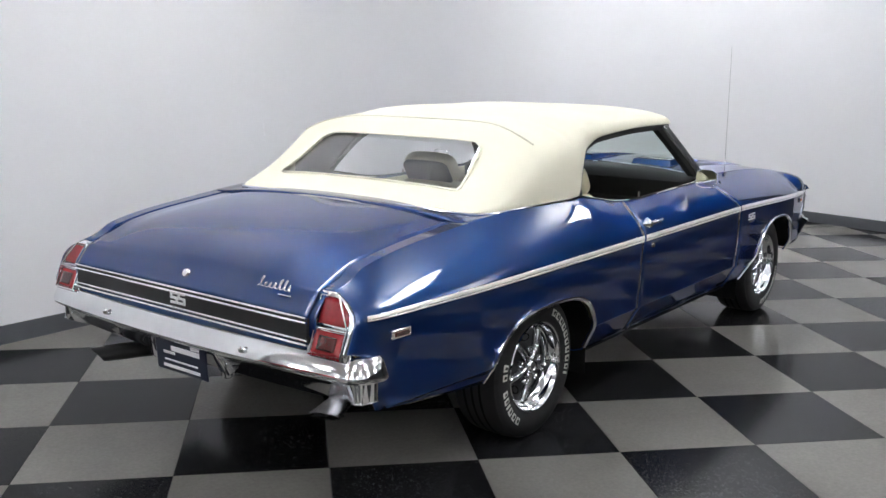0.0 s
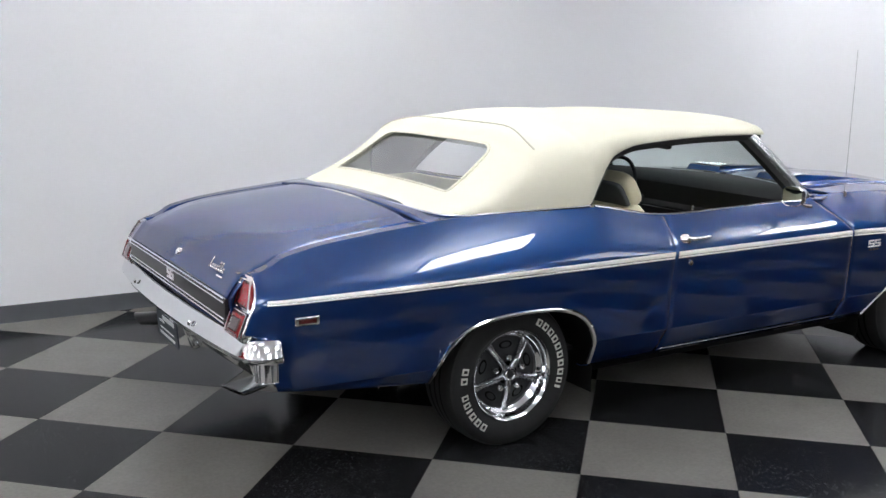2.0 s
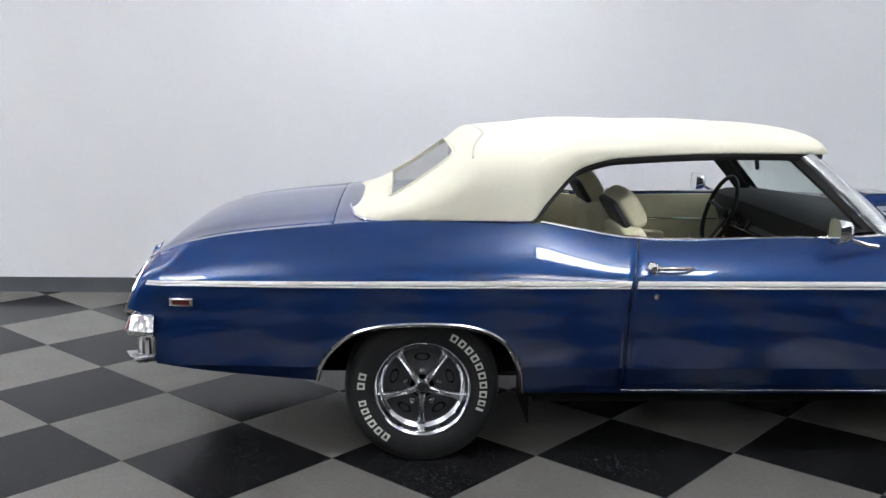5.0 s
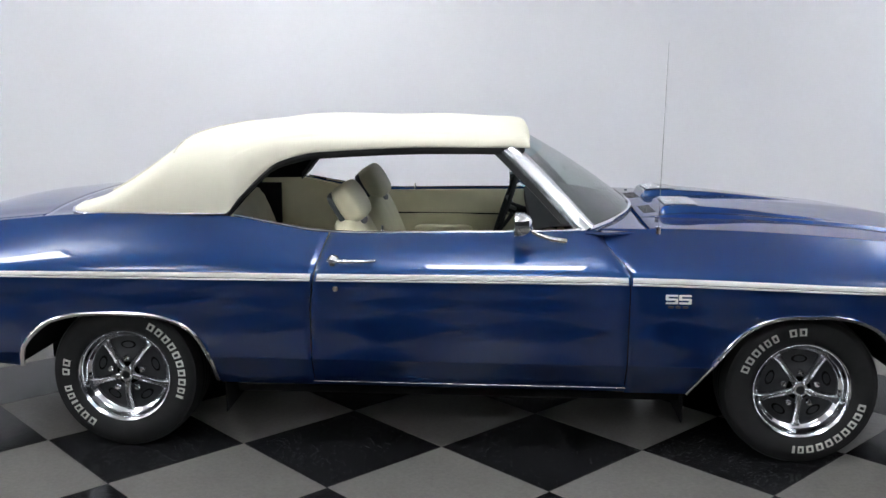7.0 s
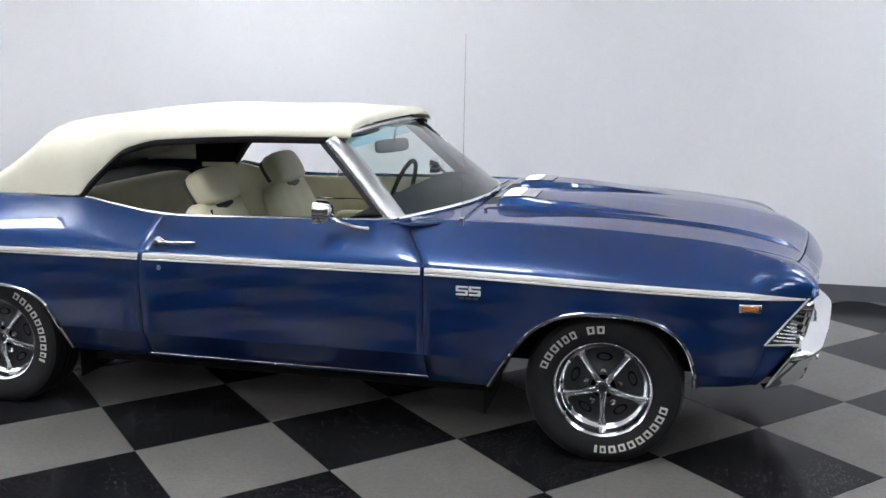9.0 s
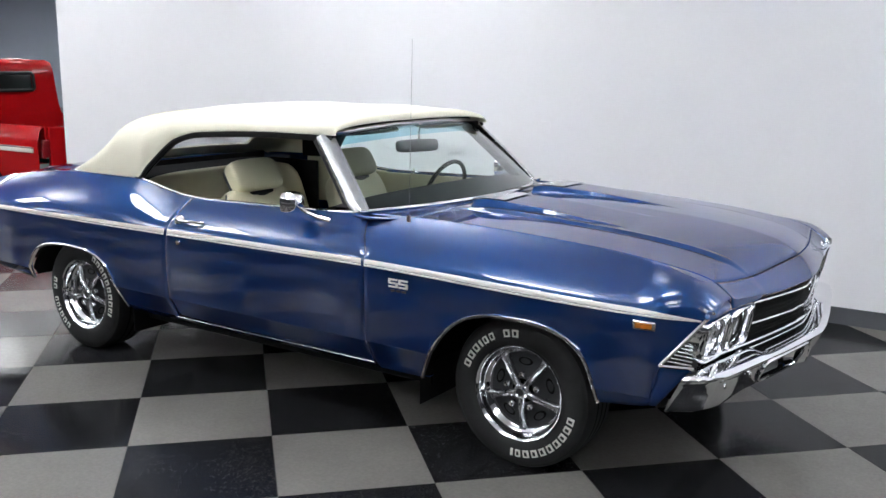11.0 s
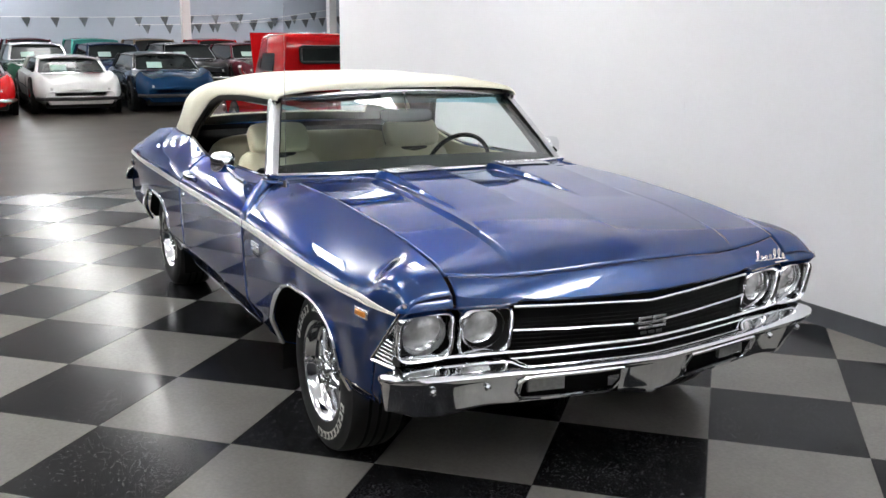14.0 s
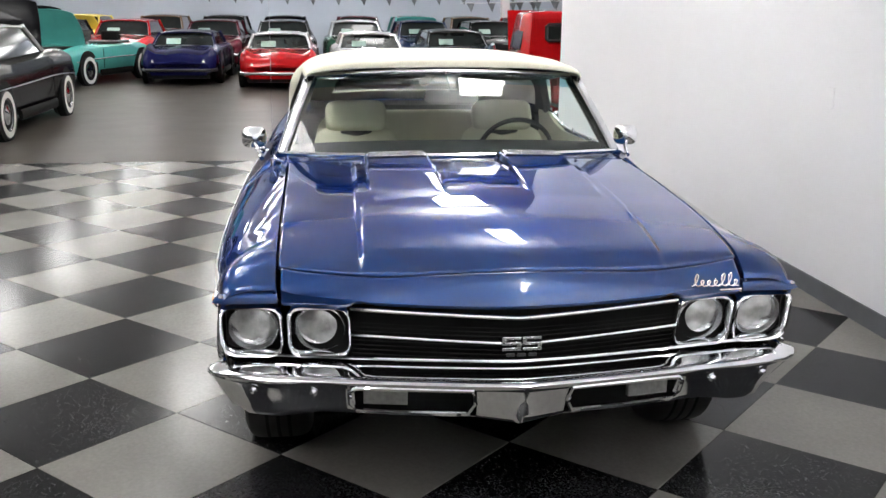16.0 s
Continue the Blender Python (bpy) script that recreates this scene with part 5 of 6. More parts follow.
bar("wheel_rim", [sw_at @ Vector((0, math.cos(a) * 0.19, math.sin(a) * 0.19)) for a in np.linspace(0, 2 * math.pi, 40, endpoint=False)], 0.012, DARKVIN, steer, "black rim", sides=10, closed=True)
for a in (0.15, math.pi - 0.15, -math.pi / 2):
    bar("wheel_spoke", [sw_at @ Vector((0.05, math.cos(a) * 0.03, math.sin(a) * 0.03)), sw_at @ Vector((0, math.cos(a) * 0.185, math.sin(a) * 0.185))], 0.011, BLACK, steer, "dark spoke", sides=8)
bar("column", [sw_at @ Vector((0.02, 0, 0)), sw_at @ Vector((0.30, 0, 0))], 0.03, DARKVIN, steer, "black column", sides=14)
rv = empty("interior_mirror")
rv.parent = car
rv["label"] = "interior mirror hanging from the windscreen header"
bar("stalk", [(0.30, 0, 1.315), (0.28, 0.015, 1.27), (0.27, 0.03, 1.22)], 0.006, CHROME, rv, sides=8)
cushion("mirror_shell", 0.26, 0.03, 1.198, 0.012, 0.135, 0.034, pose(0, 0, 0, 0, -8, -20), BLACK, rv, "dark mirror shell")
for side in (-1, 1):
    cushion("sun_visor", 0.20, side * 0.33, 1.30, 0.055, 0.24, 0.008, pose(0, 0, 0, 0, 18, 0), DARKVIN, car, "black sun visor")
for side in (-1, 1):
    boxed("well_side", (-1.32, side * 0.757, 0.815), (0.44, 0.03, 0.31), MATT, car, "black lining beside the top well", bevel=0.004)
boxed("well_rear", (-1.550, 0, 0.885), (0.02, 1.40, 0.27), MATT, car, "black lining at the back of the top well", bevel=0.0)

# ---- the hall's other cars ----
def car_paint(name, rgb):
    return mat(name, rgb, 0.2, coat=0.12 + 0.5 * min(max(rgb), 0.3), spread=0.06, scale=4, spec=0.05)


PAINTS = dict(red=(0.36, 0.006, 0.008), white=(0.46, 0.46, 0.45), teal=(0.006, 0.024, 0.06), navy=(0.007, 0.008, 0.045), aqua=(0.07, 0.31, 0.28), black=(0.006, 0.006, 0.007), green=(0.012, 0.05, 0.03),
              maroon=(0.07, 0.009, 0.016), grey=(0.04, 0.042, 0.045), tan=(0.16, 0.115, 0.075), blue=(0.012, 0.022, 0.06), silver=(0.42, 0.43, 0.45), yellow=(0.62, 0.50, 0.10))
PAINTS = {k: car_paint(k + "_car_paint", v) for k, v in PAINTS.items()}
DARK_GLASS = mat("dark_car_glass", (0.012, 0.015, 0.015), 0.06, coat=0.0, spread=0.3, scale=3, spec=0.25)
SIGN = mat("windscreen_card", (0.30, 0.42, 0.37), 0.5, spread=0.05)
WHITEWALL = mat("whitewall_rubber", (0.6, 0.59, 0.55), 0.6, spread=0.05)


def hall_wheel(parent, x, y, r, whitewall):
    w = empty("wheel")
    w.parent = parent
    side = 1 if y > 0 else -1
    w.matrix_basis = pose(x, y, r, 0, 0, 180 if side > 0 else 0)
    spun("tyre", [(r * 0.6, 0.09), (r * 0.92, 0.1), (r, 0.06), (r, -0.06), (r * 0.93, -0.1), (r * 0.62, -0.1)], RUBBER, w, "black tyre", steps=28)
    if whitewall:
        spun("whitewall", [(r * 0.9, -0.103), (r * 0.66, -0.104)], WHITEWALL, w, "white sidewall band", steps=28)
    spun("rim", [(r * 0.63, -0.098), (r * 0.55, -0.085), (r * 0.3, -0.09), (r * 0.12, -0.11), (0, -0.112)], CHROME, w, "chrome wheel", steps=28)


def hall_car(label, paint, x, y, heading, length=4.7, width=1.8, height=1.28, hood=0.80, nose=0.62, deck=0.84, tail=0.70, cab=(-0.28, 0.14), roof=None, open_car=False,
             raised=False, round_lamps=True, whitewall=False, card=True, lift=0.84, chrome=True, hump=0.065):
    """A parked car with its nose towards its own +x. cab: where roof ends lie, as parts of the length from the middle."""
    p = PAINTS[paint]
    top = PAINTS[roof] if roof else p
    ob = empty("car", (x, y, 0), heading)
    L, W = length / 2, width / 2
    zt = curve([-L, -L + 0.12, -L + 0.9, -0.2 * L, 0.35 * L, L - 0.5, L - 0.08, L], [tail - 0.1, tail, deck, deck + 0.02, hood + 0.02, (hood + nose) / 2 + 0.04, nose, nose - 0.12])
    wd = curve([-L, -L + 0.2, -0.5 * L, 0.4 * L, L - 0.35, L - 0.1, L], [0.82 * W, 0.93 * W, W, W, 0.95 * W, 0.86 * W, 0.76 * W])
    xs = sorted(set([-L, -L + 0.05, -L + 0.12, -L + 0.3, L - 0.3, L - 0.15, L - 0.08, L - 0.03, L] + list(np.linspace(-L + 0.5, L - 0.5, 16))))
    rows = []
    for s in xs:
        w, z = wd(s), zt(s)
        crown = hump * smooth01((s - 0.25 * L) / (0.35 * L)) * smooth01((L - s) / 0.35) + 0.5 * hump * smooth01((-0.35 * L - s) / (0.3 * L)) * smooth01((L + s) / 0.3)
        half = [(w * 0.84, 0.22), (w * 0.95, 0.31), (w, z * 0.62), (w * 0.99, z * 0.8), (w * 0.95, z * 0.94 + crown * 0.6), (w * 0.84, z * 0.985 + crown), (w * 0.62, z - 0.006), (w * 0.33, z + 0.012), (w * 0.2, z + 0.034), (0, z + 0.04)]
        rows.append([(s, yy, zz) for yy, zz in half] + [(s, -yy, zz) for yy, zz in half[-2::-1]])
    v, f = grid(rows)
    n = len(rows[0])
    f += [tuple(range(n)), tuple(range(len(v) - n, len(v)))[::-1]]
    mesh("body", v, f, p, ob, sharp=50)
    a, b = cab[0] * length, cab[1] * length
    za, zb = zt(a - 0.35), zt(b + 0.42)
    g = W * 0.80
    if open_car:
        rows = [[screen0 for screen0 in ((b + 0.42 - 0.4 * k, q * g * (1 - 0.1 * k), zb + 0.32 * k) for q in np.linspace(-1, 1, 8))] for k in (0, 0.5, 1)]
        mesh("windscreen", *grid(rows), DARK_GLASS, ob, "low windscreen", thick=0.01)
        boxed("cockpit", (a * 0.4, 0, zt(0) + 0.03), (length * 0.28, W * 1.5, 0.05), BLACK, ob, "dark cockpit", bevel=0.02)
        for sd in (-1, 1):
            boxed("seat", (a * 0.6, sd * W * 0.42, zt(0) + 0.12), (0.14, 0.45, 0.3), MATT, ob, "dark seat back", bevel=0.04)
    else:
        ring = [[(a - 0.42, g, za), (b + 0.48, g, zb), (b + 0.48, -g, zb), (a - 0.42, -g, za)], [(a, g * 0.84, height - 0.06), (b, g * 0.84, height - 0.06), (b, -g * 0.84, height - 0.06), (a, -g * 0.84, height - 0.06)]]
        mesh("glasshouse", *grid(ring, closed=True), DARK_GLASS, ob, "dark tinted windows", sharp=20)
        rows = []
        for s in np.linspace(a - 0.05, b + 0.06, 7):
            e = 0.03 * (1 - ((s - (a + b) / 2) / ((b - a) / 2 + 0.06)) ** 2)
            rows.append([(s, q * g * 0.86, height - 0.065 + 0.05 * (1 - abs(q) ** 3) + e) for q in np.linspace(-1, 1, 9)])
        mesh("roof", *grid(rows), top, ob, "roof panel", thick=0.03, out=(0, 0, 1))
        for sd in (-1, 1):
            for (x0, z0), (x1, z1) in (((a - 0.42, za), (a, height - 0.05)), ((b + 0.48, zb), (b, height - 0.05))):
                bar("pillar", [(x0, sd * g, z0), ((x0 + x1) / 2, sd * g * 0.93, (z0 + z1) / 2), (x1, sd * g * 0.85, z1)], 0.035, top, ob, "roof pillar", sides=6)
        bar("screen_frame", [(b + 0.485, g * 0.97, zb + 0.02), (b + 0.02, g * 0.83, height - 0.055), (b + 0.03, 0, height - 0.045), (b + 0.02, -g * 0.83, height - 0.055), (b + 0.485, -g * 0.97, zb + 0.02), (b + 0.51, 0, zb + 0.03)], 0.014, CHROME, ob, "bright windscreen frame", sides=6, closed=True)
        if card:
            q = 0.35
            cxx, czz = b + 0.48 - 0.48 * q + 0.03, zb + (height - 0.06 - zb) * q + 0.02
            boxed("price_card", (cxx, -g * 0.35, czz), (0.01, 0.32, 0.16), SIGN, ob, "pale paper card behind the windscreen", pose(0, 0, 0, 0, -42, 0), 0.0)
    for sx in (-0.29, 0.30):
        for sd in (-1, 1):
            spun("wheel_opening", [(0, 0.004 * sd), (0.385, 0.004 * sd), (0.39, -0.1 * sd)], MATT, ob, "dark wheel opening", (sx * length, sd * wd(sx * length), 0.35), "y", 24)
            hall_wheel(ob, sx * length, sd * (wd(sx * length) - 0.084), 0.32, whitewall)
    zc = nose - 0.17
    boxed("grille", (L - 0.035, 0, zc - 0.01), (0.07, W * 1.15, 0.085), BLACK, ob, "dark grille", bevel=0.01)
    boxed("valance", (L - 0.17, 0, 0.26), (0.26, W * 1.50, 0.24), MATT, ob, "dark lower valance", bevel=0.02)
    bar("front_bumper", [(L - 0.25, -W * 0.93, zc - 0.1), (L + 0.02, -W * 0.8, zc - 0.1), (L + 0.07, 0, zc - 0.1), (L + 0.02, W * 0.8, zc - 0.1), (L - 0.25, W * 0.93, zc - 0.1)], 0.034, CHROME if chrome else BLACK, ob, "chrome bumper" if chrome else "dark bumper", sides=8, flat=0.6)
    bar("rear_bumper", [(-L + 0.2, -W * 0.93, 0.5), (-L - 0.04, -W * 0.8, 0.5), (-L - 0.07, 0, 0.5), (-L - 0.04, W * 0.8, 0.5), (-L + 0.2, W * 0.93, 0.5)], 0.05, CHROME, ob, "chrome bumper", sides=8, flat=0.6)
    for sd in (-1, 1):
        if round_lamps:
            spun("headlamp", [(0, 0.03), (0.05, 0.025), (0.08, 0.0), (0.09, 0.0), (0.09, -0.05)], LAMP_GLASS, ob, "round headlamp", (L - 0.04, sd * W * 0.62, zc + 0.03), "x", 20)
        boxed("tail_lamp", (-L + 0.02, sd * W * 0.62, tail - 0.1), (0.06, 0.26, 0.09), RED_LENS, ob, "red tail lamp", bevel=0.01)
        bar("side_moulding", [(s, sd * (wd(s) + 0.003), zt(s) * 0.66) for s in np.linspace(-L + 0.3, L - 0.4, 10)], 0.012, CHROME, ob, "bright side moulding", sides=6)
        bar("sill", [(s, sd * (wd(s) * 0.97 + 0.004), 0.25) for s in np.linspace(-0.17 * length, 0.18 * length, 6)], 0.07, MATT, ob, "dark sill", sides=8, flat=0.4)
        bar("door_gap", [(0.15 * length, sd * (wd(0.15 * length) + 0.002), z) for z in (0.34, 0.5, zt(0.15 * length) * 0.9)], 0.006, MATT, ob, "door shut line", sides=5)
    if raised:
        hx, hz = b + 0.55, zt(b + 0.6)
        rows = []
        for k in np.linspace(0, 1, 6):
            rows.append([(hx + 0.30 * k - 0.08 * math.sin(k * 3) - 0.06 * q * q, q * W * 0.80 * (1 - 0.12 * k ** 3), hz - 0.06 + lift * k - 0.10 * lift * k * abs(q) ** 3) for q in np.linspace(-1, 1, 11)])
        mesh("raised_hood", *grid(rows), p, ob, "raised hood", thick=0.03)
        boxed("engine_bay", ((hx + L) / 2, 0, hz - 0.02), (L - hx - 0.3, W * 1.3, 0.06), MATT, ob, "dark open engine bay", bevel=0.01)
    return tagged(ob, label, "car", "cars parked in the hall")


# front row, facing the open floor
hall_car("bright red low sports car with silver windscreen frame", "red", -17.75, -1.42, 0, 4.6, 1.72, 1.14, 0.76, 0.60, 0.80, 0.66, roof="silver", hump=0.115)
hall_car("white low sports car with dark roof glass", "white", -17.95, 0.58, 0, 4.6, 1.75, 1.14, 0.76, 0.60, 0.80, 0.66, roof="white", chrome=False, hump=0.115)
hall_car("dark teal blue sports car with grey roof", "teal", -17.9, 2.55, 0, 4.5, 1.75, 1.20, 0.80, 0.62, 0.82, 0.68, roof="grey", chrome=False, hump=0.115)
hall_car("dark navy sports car, nose to the aisle", "navy", -19.0, -3.62, 0, 4.6, 1.75, 1.14, 0.78, 0.60, 0.80, 0.66, chrome=False, hump=0.115)
hall_car("turquoise open roadster with its hood raised", "aqua", -18.3, -5.98, -16, 4.3, 1.75, 1.2, 0.82, 0.66, 0.84, 0.7, open_car=True, raised=True, whitewall=True)
hall_car("black finned sedan with white roof and whitewall tyres, hood raised", "black", -9.1, -5.42, 180, 5.2, 1.9, 1.42, 0.98, 0.80, 0.95, 0.86, roof="white", raised=True, whitewall=True, cab=(-0.26, 0.10))
# second and third rows
SECOND = [("dark grey coupe in the second row", "grey", -1.5, None, False), ("dark green coupe with pale roof", "green", 0.5, "silver", False), ("navy coupe in the second row", "blue", 2.4, None, False),
          ("black sedan with a bright windscreen", "black", 4.4, None, False), ("dark maroon coupe far back", "maroon", 6.3, None, False), ("maroon coupe behind the sports cars", "maroon", -3.4, None, False),
          ("red fifties coupe far back", "red", -5.8, None, False), ("black coupe with bright chrome", "black", -7.9, None, True), ("dark blue sedan by the columns", "navy", 8.2, None, False)]
for label, paint, y, roof, up in SECOND:
    hall_car(label, paint, -23.4, y, 0, 4.8, 1.8, 1.36, 0.90, 0.74, 0.90, 0.78, roof=roof, raised=up)
THIRD = [("tan pickup at the back", "tan", 4.6, False), ("dark maroon sedan at the back", "maroon", 0.8, False), ("black truck with open hood at the back", "black", -1.6, True), ("turquoise truck at the back", "aqua", 2.7, True),
         ("tan coupe at the back", "tan", -5.6, False), ("yellow hot rod with raised hood", "yellow", -8.2, True), ("black coupe at the back", "black", -3.6, False), ("red truck at the back", "red", 6.7, False), ("silver sedan at the back", "silver", 8.9, False)]
for label, paint, y, up in THIRD:
    hall_car(label, paint, -28.6, y, 0, 4.8, 1.8, 1.46, 0.98, 0.80, 0.95, 0.82, raised=up, card=False, lift=0.50)


# ---- red pickup behind the wall's end ----
def pickup():
    ob = empty("pickup_truck", (-8.6, 3.08, 0), 180)
    p = PAINTS["red"]
    W = 0.97
    # own +x is the nose; bed behind
    prof = [(W * 0.93, 0.24), (W, 0.40), (W, 0.60), (W * 1.0, 0.74), (W * 0.97, 0.86), (W * 0.92, 0.90)]

    def shell(name, x0, x1, top, nose=False):
        rows = []
        for s in np.linspace(x0, x1, 10):
            k = 1 - 0.05 * smooth01((s - 1.9) / 0.5)
            half = [(w * k, z) for w, z in prof] + [(W * 0.6, top), (0, top + 0.01)]
            rows.append([(s, yy, zz) for yy, zz in half] + [(s, -yy, zz) for yy, zz in half[-2::-1]])
        v, f = grid(rows)
        n = len(rows[0])
        f += [tuple(range(n)), tuple(range(len(v) - n, len(v)))[::-1]]
        return mesh(name, v, f, p, ob, sharp=40)

    shell("front_body", -0.30, 2.32, 0.96)
    for sd in (-1, 1):
        rows = [[(s, sd * w, z) for w, z in prof] + [(s, sd * (W - 0.1), 0.90), (s, sd * (W - 0.1), 0.55)] for s in np.linspace(-2.38, -0.33, 12)]
        mesh("bed_side", *grid(rows), p, ob, "red bed side", thick=0.01)
        bar("bed_moulding", [(s, sd * (W + 0.006), 0.64) for s in np.linspace(-2.3, 1.4, 8)], 0.026, STRIPE, ob, "white side moulding with bright edges", sides=8, flat=0.3)
        bar("bright_edge", [(s, sd * (W + 0.010), 0.672) for s in np.linspace(-2.3, 2.1, 8)], 0.009, CHROME, ob, "bright moulding edge", sides=6)
        boxed("tail_lamp", (-2.39, sd * 0.88, 0.66), (0.03, 0.10, 0.2), RED_LENS, ob, "red tail lamp in a bright frame", bevel=0.02)
        for sx in (-1.30, 1.55):
            spun("wheel_opening", [(0, 0.004 * sd), (0.315, 0.004 * sd), (0.32, -0.1 * sd)], MATT, ob, "dark wheel opening", (sx, sd * W, 0.29), "y", 28)
            hall_wheel(ob, sx, sd * (W - 0.08), 0.29, False)
        # cab sides with door glass
        boxed("door_glass", (0.36, sd * 0.780, 1.26), (0.56, 0.02, 0.36), DARK_GLASS, ob, "side window", pose(0, 0, 0, sd * 11, 0, 0), 0.02)
        boxed("vent_glass", (0.74, sd * 0.778, 1.24), (0.12, 0.022, 0.26), DARK_GLASS, ob, "vent window", pose(0, 0, 0, sd * 11, 0, 0), 0.02)
        bar("door_mirror", [(0.85, sd * 0.98, 0.98), (0.85, sd * 1.05, 1.06), (0.80, sd * 1.08, 1.14)], 0.03, CHROME, ob, "chrome mirror", sides=8)
        bar("door_line", [(0.02, sd * (W + 0.003), 0.3), (0.02, sd * (W + 0.003), 0.88)], 0.005, MATT, ob, "door shut line", sides=6)
    boxed("bed_floor", (-1.35, 0, 0.52), (2.05, 1.7, 0.05), MATT, ob, "dark bed floor", bevel=0.0)
    boxed("tailgate", (-2.37, 0, 0.66), (0.05, 1.66, 0.46), p, ob, "red tailgate", bevel=0.015)
    boxed("rear_bumper", (-2.46, 0, 0.42), (0.08, 1.86, 0.12), CHROME, ob, "chrome bumper", bevel=0.03)
    rows = []
    for z, x0, x1, w in ((0.90, -0.32, 1.05, 0.84), (1.05, -0.32, 1.0, 0.80), (1.50, -0.29, 0.78, 0.76), (1.575, -0.27, 0.74, 0.745), (1.612, -0.22, 0.69, 0.69), (1.632, 0.0, 0.5, 0.4)):
        rows.append([(x0, w * 0.96, z), (x0 + 0.05, w, z), ((x0 + x1) / 2, w, z), (x1 - 0.05, w, z), (x1, w * 0.94, z), (x1 + 0.03, 0, z), (x1, -w * 0.94, z), (x1 - 0.05, -w, z), ((x0 + x1) / 2, -w, z), (x0 + 0.05, -w, z), (x0, -w * 0.96, z), (x0 - 0.01, 0, z)])
    v, f = grid(rows, closed=True)
    f.append(tuple(range(len(v) - 12, len(v))))
    mesh("cab", v, f, p, ob, "red cab", sharp=50)
    boxed("rear_window", (-0.312, 0.06, 1.335), (0.02, 0.90, 0.22), DARK_GLASS, ob, "rear window with rounded corners", pose(0, 0, 0, 0, 8, 0), 0.008)
    ring = [(-0.322 + (z - 1.335) * 0.10, y + 0.10, z + 0.095) for y, z in ((-0.48, 1.13), (0.40, 1.13), (0.43, 1.155), (0.43, 1.325), (0.40, 1.35), (-0.48, 1.35), (-0.51, 1.325), (-0.51, 1.155))]
    bar("window_seal", ring, 0.024, SEAL, ob, "black window seal", sides=6, closed=True)
    boxed("windscreen", (0.90, 0, 1.2), (0.03, 1.4, 0.3), DARK_GLASS, ob, "windscreen", pose(0, 0, 0, 0, -35, 0), 0.01)
    rows = [[(1.08 + 0.16 * k, q * 0.78, 0.97 + 0.66 * k) for q in np.linspace(-1, 1, 7)] for k in np.linspace(0, 1, 4)]
    mesh("raised_hood", *grid(rows), p, ob, "raised red hood", thick=0.03)
    for sd in (-1, 1):
        spun("headlamp", [(0, 0.03), (0.05, 0.025), (0.085, 0.0), (0.09, -0.04)], LAMP_GLASS, ob, "round headlamp", (2.32, sd * 0.68, 0.70), "x", 20)
    boxed("front_bumper", (2.40, 0, 0.42), (0.1, 1.86, 0.12), CHROME, ob, "chrome bumper", bevel=0.03)
    return tagged(ob, "bright red lowered pickup truck with raised hood and white side moulding", "pickup truck")


pickup()

# ---- hall wall: windows, columns, pennants ----
for y0, y1 in ((11.40, 11.88), (12.47, 13.0), (13.64, 14.43)):
    wn = empty("window", (-32.98, (y0 + y1) / 2, 1.5))
    boxed("pane", (0, 0, 0), (0.02, y1 - y0, 0.40), WINDOW_LIT, wn, "pane bright with daylight", bevel=0.0)
    for sd in (-1, 1):
        boxed("window_frame", (0.01, sd * (y1 - y0) / 2, 0), (0.05, 0.05, 0.46), WHITE_METAL, wn, "white frame", bevel=0.0)
    tagged(wn, "small bright window in the far hall wall", "window", "hall windows", kind="structure")
for x, y in ((-30.5, 11.9), (-30.5, 6.3)):
    cl = boxed("column", (x, y, ROOM_H / 2), (0.3, 0.3, ROOM_H), WHITE_METAL, bevel=0.01)
    tagged(cl, "square pale steel column in the hall", "column", kind="structure")
PENNANT = mat("dark_pennant_cloth", (0.10, 0.11, 0.12), 0.7, spread=0.4, scale=3, per_object=0.5)


def pennants(y0, z0, y1, z1, sag, n, x):
    ob = empty("pennant_string", (x, (y0 + y1) / 2, (z0 + z1) / 2))
    yy = lambda k: y0 + (y1 - y0) * k - (y0 + y1) / 2
    zz = lambda k: z0 + (z1 - z0) * k - 4 * sag * k * (1 - k) - (z0 + z1) / 2
    bar("cord", [(0, yy(k), zz(k)) for k in np.linspace(0, 1, 14)], 0.012, WHITE_METAL, ob, "thin cord", sides=5)
    for i in range(n):
        k = (i + 0.5) / n
        w = 0.16
        mesh("pennant", [(0, yy(k) - w, zz(k)), (0, yy(k) + w, zz(k)), (0.01 + 0.01 * (-1) ** i, yy(k) + 0.03, zz(k) - 0.36)], [(0, 1, 2)], PENNANT, ob, "dark triangular pennant", thick=0.006)
    return tagged(ob, "string of small dark triangular pennants in the hall", "pennants", "pennant strings")


pennants(-8.0, 2.42, 9.5, 2.42, 0.25, 18, -32.97)
pennants(5.0, 1.95, 15.0, 3.1, 0.30, 12, -32.97)
pennants(7.0, 2.0, 15.0, 2.6, 0.12, 11, -32.97)

# ---- floor tiles ----
def clip(poly, f):
    """The part of a polygon where f is at least nought."""
    out = []
    for a, b in zip(poly, poly[1:] + poly[:1]):
        fa, fb = f(a), f(b)
        if fa >= 0:
            out.append(a)
        if (fa >= 0) != (fb >= 0):
            k = fa / (fa - fb)
            out.append((a[0] + (b[0] - a[0]) * k, a[1] + (b[1] - a[1]) * k))
    return out


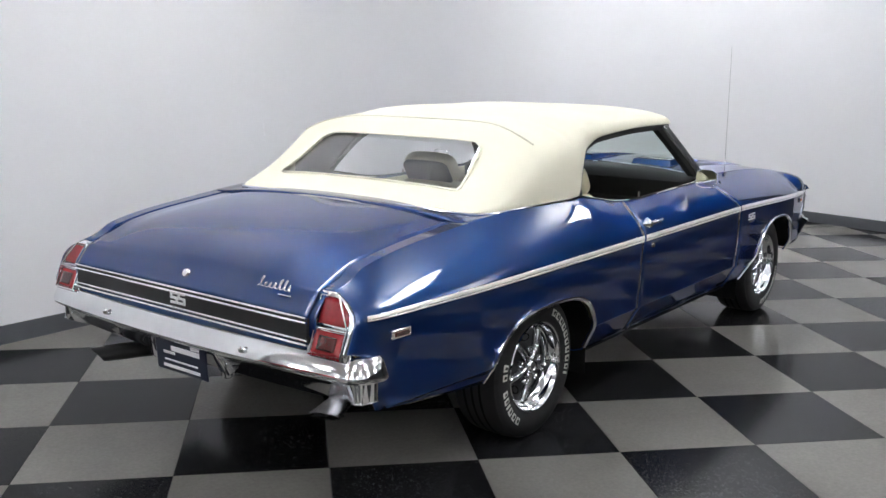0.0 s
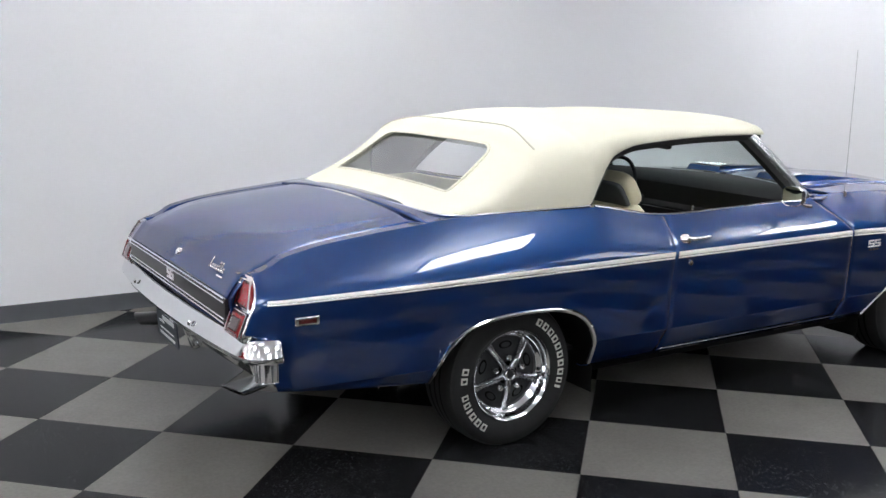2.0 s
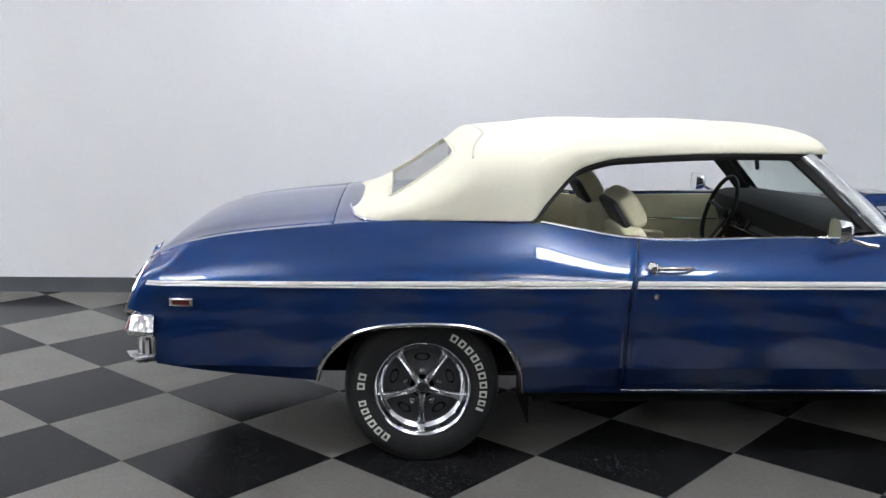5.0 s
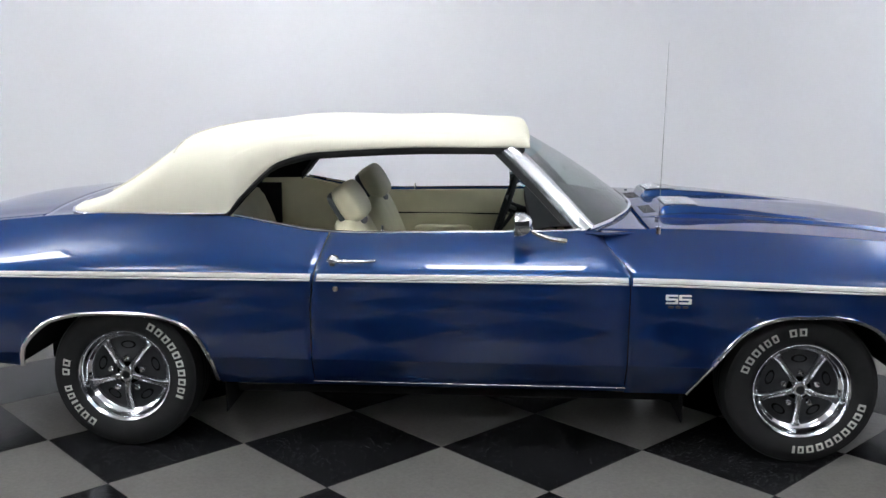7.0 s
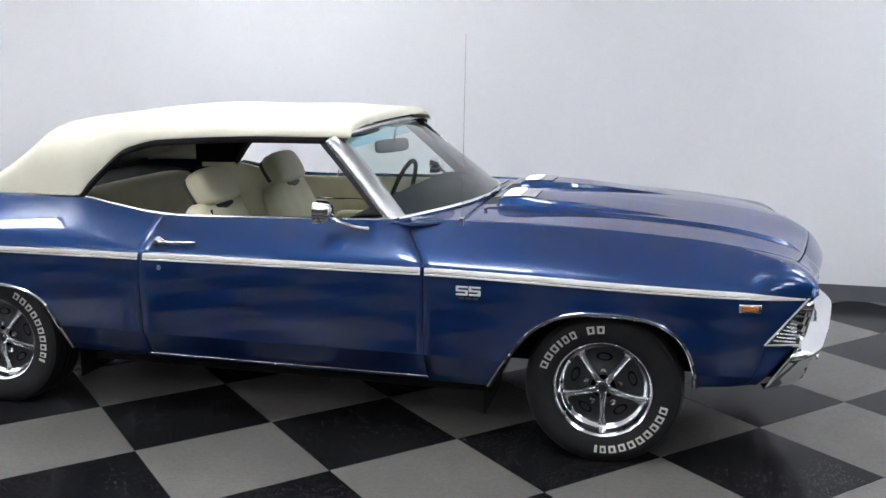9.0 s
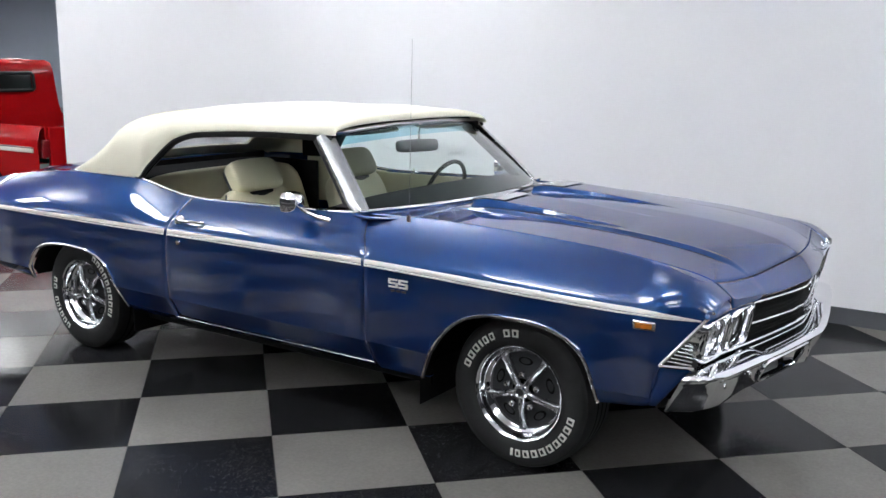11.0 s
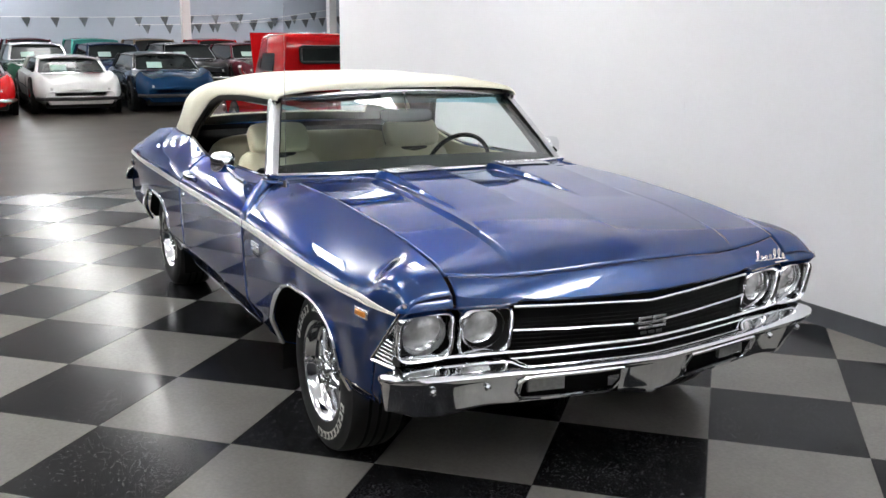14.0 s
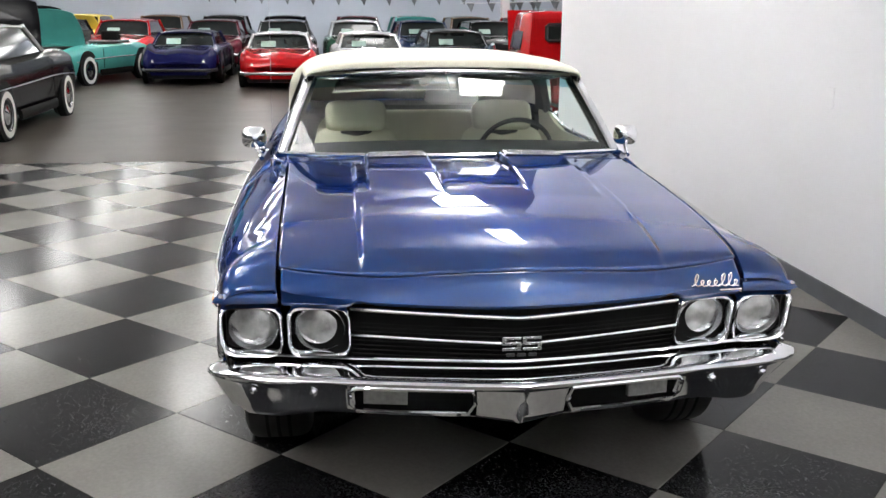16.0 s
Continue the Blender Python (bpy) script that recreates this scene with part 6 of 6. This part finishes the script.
tile_floor = prism("floor_underlay", [(CONC_X, -7.2), (PLAN[-1][0], -7.2)] + [(x, y) for x, y in PLAN[::-1][:-1]] + [(CONC_X, WALL_Y(CONC_X))], -0.002, 0.0005, GROUT,
                   label="chequered floor of large grey and black tiles laid diagonally", category="floor")


def inside(k):
    """How far a place lies within the k-th stretch of the wall's plan."""
    (ax, ay), (bx, by) = PLAN[k], PLAN[k + 1]
    d = math.hypot(bx - ax, by - ay)
    return lambda p: -((bx - ax) * (p[1] - ay) - (by - ay) * (p[0] - ax)) / d - 0.004


EDGES = [lambda p: p[0] - CONC_X, lambda p: p[1] + 7.2] + [inside(k) for k in range(3, len(PLAN) - 1)]
tu = (math.cos(TURN) * TILE, math.sin(TURN) * TILE)
tv = (-tu[1], tu[0])
g, hgt, edge = 0.0012, 0.004, 0.0018
shared = {}
for i in range(-16, 17):
    for j in range(-16, 17):
        full = []
        for di, dj in ((g, g), (TILE - g, g), (TILE - g, TILE - g), (g, TILE - g)):
            a, b = i + di / TILE, j + dj / TILE
            full.append((LATTICE[0] + a * tu[0] + b * tv[0], LATTICE[1] + a * tu[1] + b * tv[1]))
        shape = full
        for f in EDGES:
            if shape:
                shape = clip(shape, f)
        if len(shape) < 3:
            continue
        kind = (i + j) % 2
        cxx, cyy = full[0]
        whole = shape == full
        key = kind if whole else None
        if key in shared and key is not None:
            ob = new("tile", shared[key])
        else:
            n = len(shape)
            mx, my = sum(p[0] for p in shape) / n, sum(p[1] for p in shape) / n
            low = [(x - cxx, y - cyy, 0.0) for x, y in shape]
            mid = [(x - cxx, y - cyy, hgt - 0.001) for x, y in shape]
            top = [(x - cxx - edge * np.sign(x - mx), y - cyy - edge * np.sign(y - my), hgt) for x, y in shape]
            faces = [tuple(range(2 * n, 3 * n))] + [(k * n + a, k * n + (a + 1) % n, (k + 1) * n + (a + 1) % n, (k + 1) * n + a) for k in (0, 1) for a in range(n)]
            ob = mesh("tile", low + mid + top, faces, TILE_D if kind else TILE_L, sharp=20)
            if whole:
                shared[key] = ob.data
        ob.location = (cxx, cyy, 0.001)
        ob.parent = tile_floor
